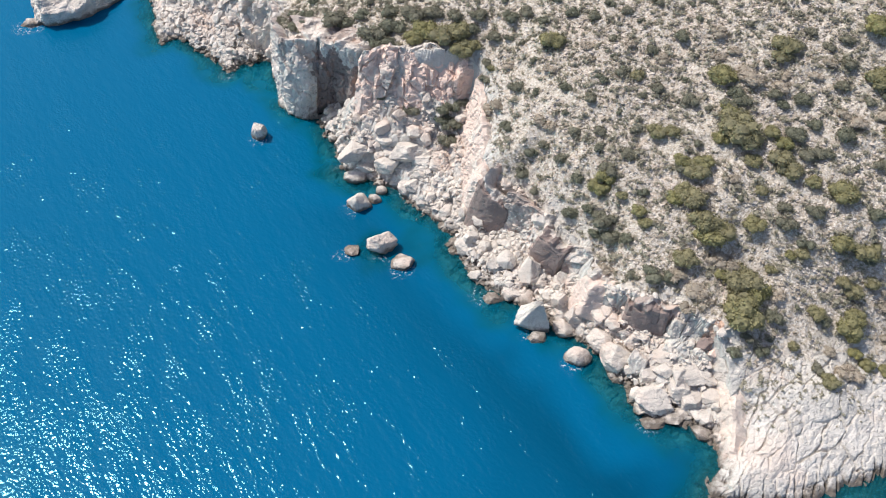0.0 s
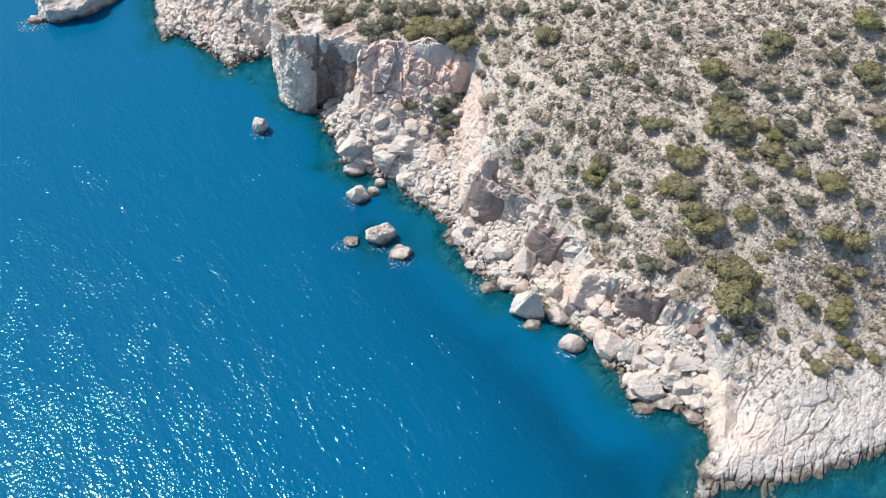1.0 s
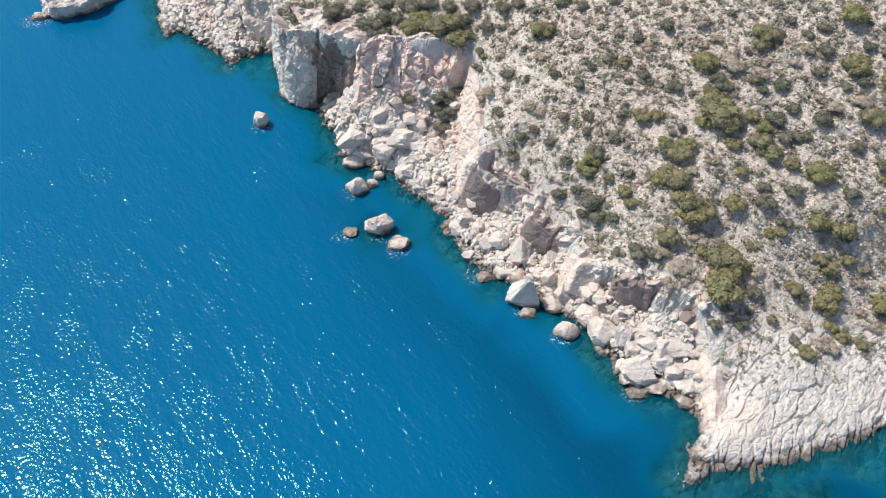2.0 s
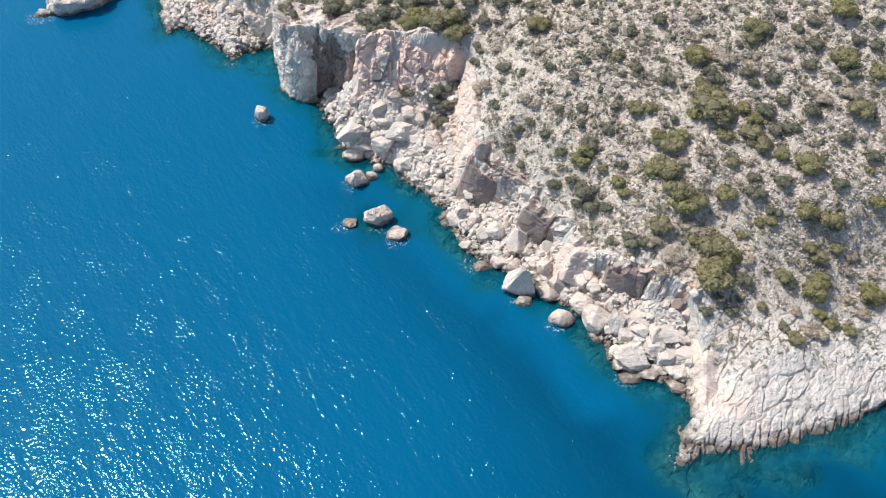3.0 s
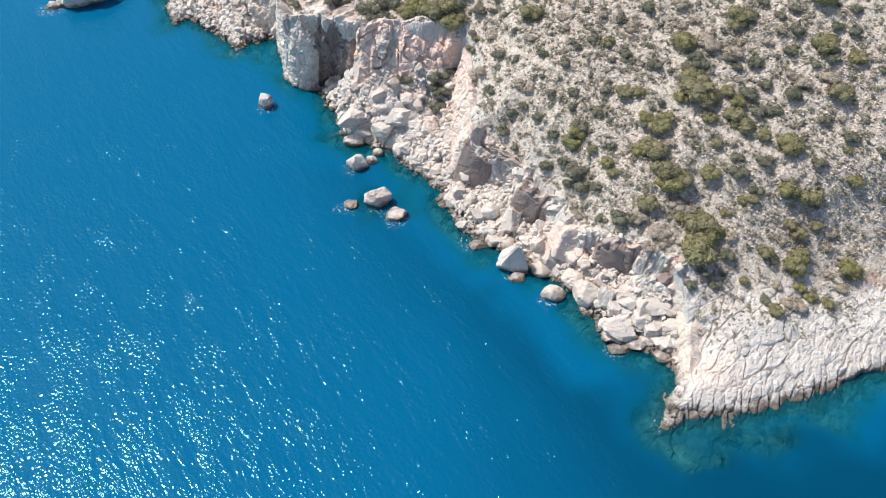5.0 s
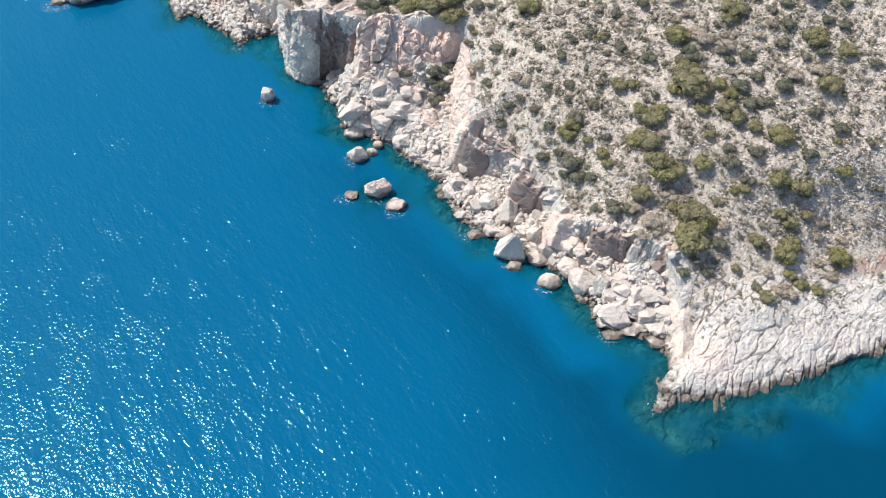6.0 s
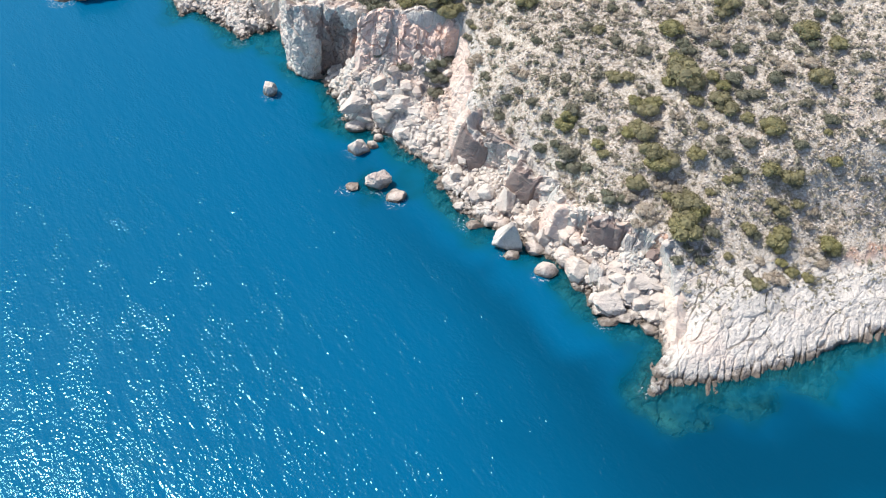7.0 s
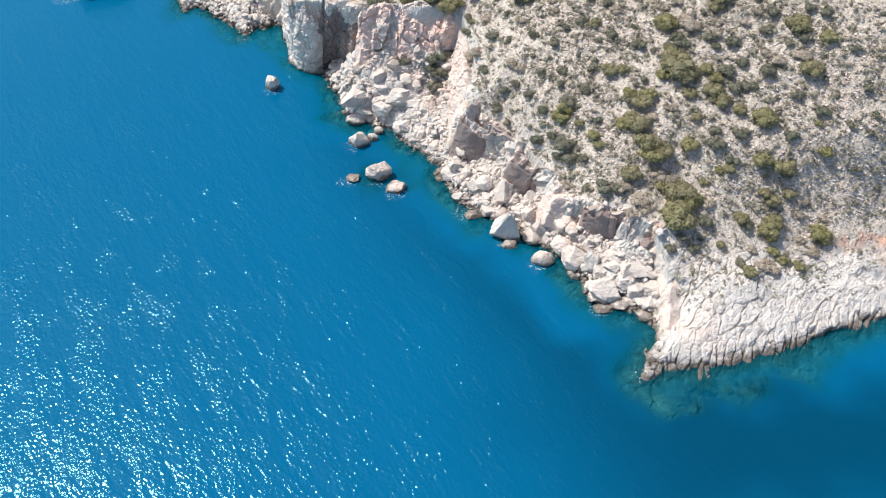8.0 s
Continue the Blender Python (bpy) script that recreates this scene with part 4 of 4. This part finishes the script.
DARK_C = [
    (13.3, 64.4, 2.2), (11.3, 66.6, 1.6), (9.1, 65.1, 2.2), (10.0, 66.5, 1.9), (-16.8, 90.4, 3.6), (-11.0, 84.9, 4.2), (-25.3, 94.0, 2.4), (-20.8, 91.3, 2.3),
    (-7.9, 86.3, 3.4), (-15.0, 90.1, 2.7), (-5.4, 78.7, 3.2), (-9.2, 80.2, 2.0), (-21.1, 93.4, 2.6), (-5.5, 87.5, 3.4), (-2.8, 87.4, 3.0), (-0.1, 86.4, 2.6),
    (5.2, 82.5, 2.2), (7.2, 84.1, 2.4), (9.3, 84.2, 2.2), (13.0, 78.9, 1.9), (17.2, 81.6, 2.2), (3.2, 85.8, 2.6), (-8.8, 89.6, 2.8), (-12.9, 90.4, 2.4),
    (4.6, 80.2, 1.8), (7.7, 75.0, 1.8), (11.2, 82.0, 1.8), (14.8, 82.6, 2.0), (-0.3, 78.5, 3.4), (0.4, 77.1, 3.2), (0.0, 75.6, 3.0), (1.6, 79.8, 2.4), (-0.9, 77.5, 2.4),
    (-18.5, 89.6, 2.6), (-13.2, 87.4, 2.6), (-10.2, 83.4, 2.2), (-8.6, 83.2, 2.0), (-22.6, 91.2, 2.2), (4.2, 78.6, 1.7), (2.4, 84.6, 2.2),
]
LOW_A = [
    (27.1, 48.9, 2.7), (27.7, 47.7, 2.3), (26.2, 47.1, 2.0), (16.7, 75.4, 1.5), (7.2, 78.4, 1.9), (11.8, 75.1, 1.8), (11.5, 68.3, 2.2), (10.5, 69.0, 1.8),
    (6.0, 74.0, 2.2), (4.9, 74.2, 2.0), (18.5, 52.8, 1.9), (17.2, 53.1, 1.5), (31.3, 77.0, 2.2), (32.9, 74.8, 1.9), (30.9, 74.3, 2.0), (33.8, 71.6, 3.1),
    (34.4, 70.8, 2.8), (37.7, 69.7, 2.3), (16.4, 77.2, 1.9), (21.3, 76.9, 2.0), (24.7, 74.5, 2.0), (28.6, 59.1, 2.1), (31.2, 60.0, 1.9), (31.0, 76.8, 1.9),
    (48.3, 65.8, 2.4), (43.9, 66.3, 2.0), (43.2, 72.1, 1.9), (30.9, 52.2, 2.8), (29.6, 52.5, 2.5), (25.0, 50.6, 2.3),
]
LOW_B = [
    (48.5, 50.9, 1.8), (48.0, 49.6, 1.8), (49.7, 45.6, 1.8), (48.3, 47.0, 1.5), (42.8, 42.9, 2.5), (43.7, 42.4, 2.2), (41.3, 44.6, 1.4), (37.9, 71.3, 1.9),
    (35.7, 48.9, 1.8), (51.3, 49.6, 1.8), (45.1, 65.4, 2.3), (41.5, 70.9, 1.9),
]


# ---- shrubs ----
CORE = arrays(rock_points(900, 0, 2, 0.12))
SMALL_CORE = shard(901, 11)


def shrub_leaves(seed, lumps, leaves, leaf, flat, core=CORE):
    """Foliage of about unit width: small leaf sprays on the skins of several lumps, with gaps. Points and triangles."""
    g = np.random.default_rng(seed)
    heads = []
    for k in range(lumps):
        a, r = g.uniform(0, 6.28), 0.30 * math.sqrt(g.random())
        heads.append((r * math.cos(a), r * math.sin(a), g.uniform(0.12, 0.34) * (1 - r), g.uniform(0.16, 0.27)))
    points, faces = [], []
    for hx, hy, hz, hr in heads:  # the dense twigs within each lump
        ball = core[0] * hr * 0.8 * g.uniform(0.9, 1.1, (len(core[0]), 1)) + (hx, hy, hz)
        ball[:, 2] = np.maximum(ball[:, 2] * flat, -0.02)
        faces += (core[1] + len(points)).tolist()
        points += list(ball)
    for k in range(leaves):
        hx, hy, hz, hr = heads[k % lumps]
        d = g.normal(size=3)
        d[2] = abs(d[2]) * 0.9 - 0.25
        d /= np.linalg.norm(d)
        p = np.array((hx, hy, hz)) + d * hr * g.uniform(0.72, 1.08)
        p[2] = max(p[2] * flat, 0.01)
        u = np.cross(d, g.normal(size=3))
        u /= np.linalg.norm(u)
        w = np.cross(d, u) + 0.5 * d
        size = leaf * g.uniform(0.6, 1.4)
        base = len(points)
        points += [p - u * size * 0.5, p + u * size * 0.5, p + w * size + d * size * 0.25, p - w * size * 0.7 + d * size * 0.2]
        faces += [(base, base + 1, base + 2), (base + 1, base, base + 3)]
    return np.array(points), np.array(faces)


def stem_mesh(seed):
    """Short forking stems from the root up into the foliage."""
    rng = random.Random(seed)
    bm = bmesh.new()
    for _ in range(5):
        a, r = rng.uniform(0, 6.28), rng.uniform(0.08, 0.26)
        tip = Vector((r * math.cos(a), r * math.sin(a), rng.uniform(0.14, 0.3)))
        m = Matrix.Translation(tip * 0.5) @ tip.to_track_quat("Z", "Y").to_matrix().to_4x4()
        bmesh.ops.create_cone(bm, cap_ends=True, segments=5, radius1=0.028, radius2=0.010, depth=tip.length, matrix=m)
    me = bpy.data.meshes.new("stem")
    bm.to_mesh(me)
    bm.free()
    me.materials.append(BARK)
    return me


def leaf_mesh(name, seed, lumps, leaves, leaf, flat, material):
    v, f = shrub_leaves(seed, lumps, leaves, leaf, flat)
    me = bpy.data.meshes.new(name)
    me.from_pydata(v.tolist(), [], f.tolist())
    me.materials.append(material)
    return me


STEMS = [stem_mesh(k) for k in range(3)]
KINDS = {
    "pine": ([leaf_mesh("foliage", 10 + k, 15, 1700, 0.036, 0.8, LEAF_PINE) for k in range(5)], "bushy olive-green Aleppo pine shrub on the stony slope", "pine shrub"),
    "dark": ([leaf_mesh("foliage", 20 + k, 10, 1300, 0.037, 0.7, LEAF_DARK) for k in range(5)], "dark grey-green evergreen shrub among pale stones", "shrub"),
    "grey": ([leaf_mesh("foliage", 40 + k, 6, 420, 0.055, 0.75, LEAF_DARK) for k in range(5)], "rounded grey-green shrub on the stony slope", "shrub"),
    "low": ([leaf_mesh("foliage", 30 + k, 7, 500, 0.050, 0.6, LEAF_LOW) for k in range(4)], "low dry olive-brown scrub bush on the slope", "shrub"),
}


def plant(kind, spots):
    shapes, label, category = KINDS[kind]
    x, y, size = (np.array(c) for c in zip(*spots))
    z = surface(x, y)
    for k in range(len(spots)):
        root = new("pine_shrub" if kind == "pine" else "shrub")
        tagged(root, label, category, kind + " shrubs of the hillside")
        for name, me in (("foliage", shapes[k % len(shapes)]), ("stem", STEMS[k % 3])):
            new(name, me).parent = root
        root.matrix_world = pose(x[k], y[k], z[k] - 0.05, 0, 0, (k * 137) % 360) @ Matrix.Scale(size[k] * 1.15, 4)


def open_spots(count, seed, gap):
    """Places on the slope for shrubs that keep their distance from one another and from those told apart above."""
    g = np.random.default_rng(seed)
    x, y, de = hill_places(4000, seed, 1.2)
    taken = [(px, py) for px, py, _ in PINE_A + PINE_B + PINE_C + DARK_A + DARK_B + DARK_C + LOW_A + LOW_B]
    spots = []
    for px, py, d in zip(x, y, de):
        bare = px > 29 and d < 6 and py < 50
        if len(spots) < count and not bare and min(math.hypot(px - qx, py - qy) for qx, qy in taken) > gap:
            taken.append((px, py))
            spots.append((px, py, 0.9 + 1.0 * g.random() ** 1.5))
    return spots


for kind, spots in (("grey", open_spots(180, 71, 2.0)), ("pine", PINE_A + PINE_B + PINE_C), ("dark", DARK_A + DARK_B + DARK_C), ("low", LOW_A + LOW_B)):
    plant(kind, spots)


# the countless small bushes between them
def scatter(name, count, seed, leaves, material, sizes, label, flat, low=0.6):
    x, y, de = hill_places(count, seed, low)
    g = np.random.default_rng(seed + 1)
    shapes = [shrub_leaves(seed + k, 2 + k % 2, leaves, 0.10, 0.8, SMALL_CORE) for k in range(6)]
    size = g.uniform(*sizes, len(x))
    return tagged(heap(name, shapes, x, y, surface(x, y) - 0.03, size, material, flat), label, "scrub", kind="stuff")


scatter("grey_scrub", 12000, 41, 28, LEAF_GREY, (0.5, 1.5), "scattered grey-green scrub bushes on the hillside", 0.8)
scatter("dry_scrub", 31000, 51, 10, LEAF_LOW, (0.3, 1.0), "low dry brownish scrub between the stones", 0.55)

# sparse tufts on the bare rock of the cape
g = np.random.default_rng(61)
tx, ty = g.uniform(30, 60, 1900), g.uniform(35, 46, 1900)
_, _, tdf, tde, *_ = land(tx, ty)
sparse = (tde < 0.6) & (tde > -4.5) & (tdf > 1.5) & (g.random(1900) < np.exp(tde / 2.2))
tufts = [shrub_leaves(660 + k, 3, 26, 0.10, 0.7, SMALL_CORE) for k in range(4)]
tagged(heap("tufts", tufts, tx[sparse], ty[sparse], surface(tx[sparse], ty[sparse]) - 0.05, g.uniform(0.3, 0.8, sparse.sum()), LEAF_GREY, 0.8),
       "sparse grey-green tufts in the joints of the cape", "scrub", kind="stuff")
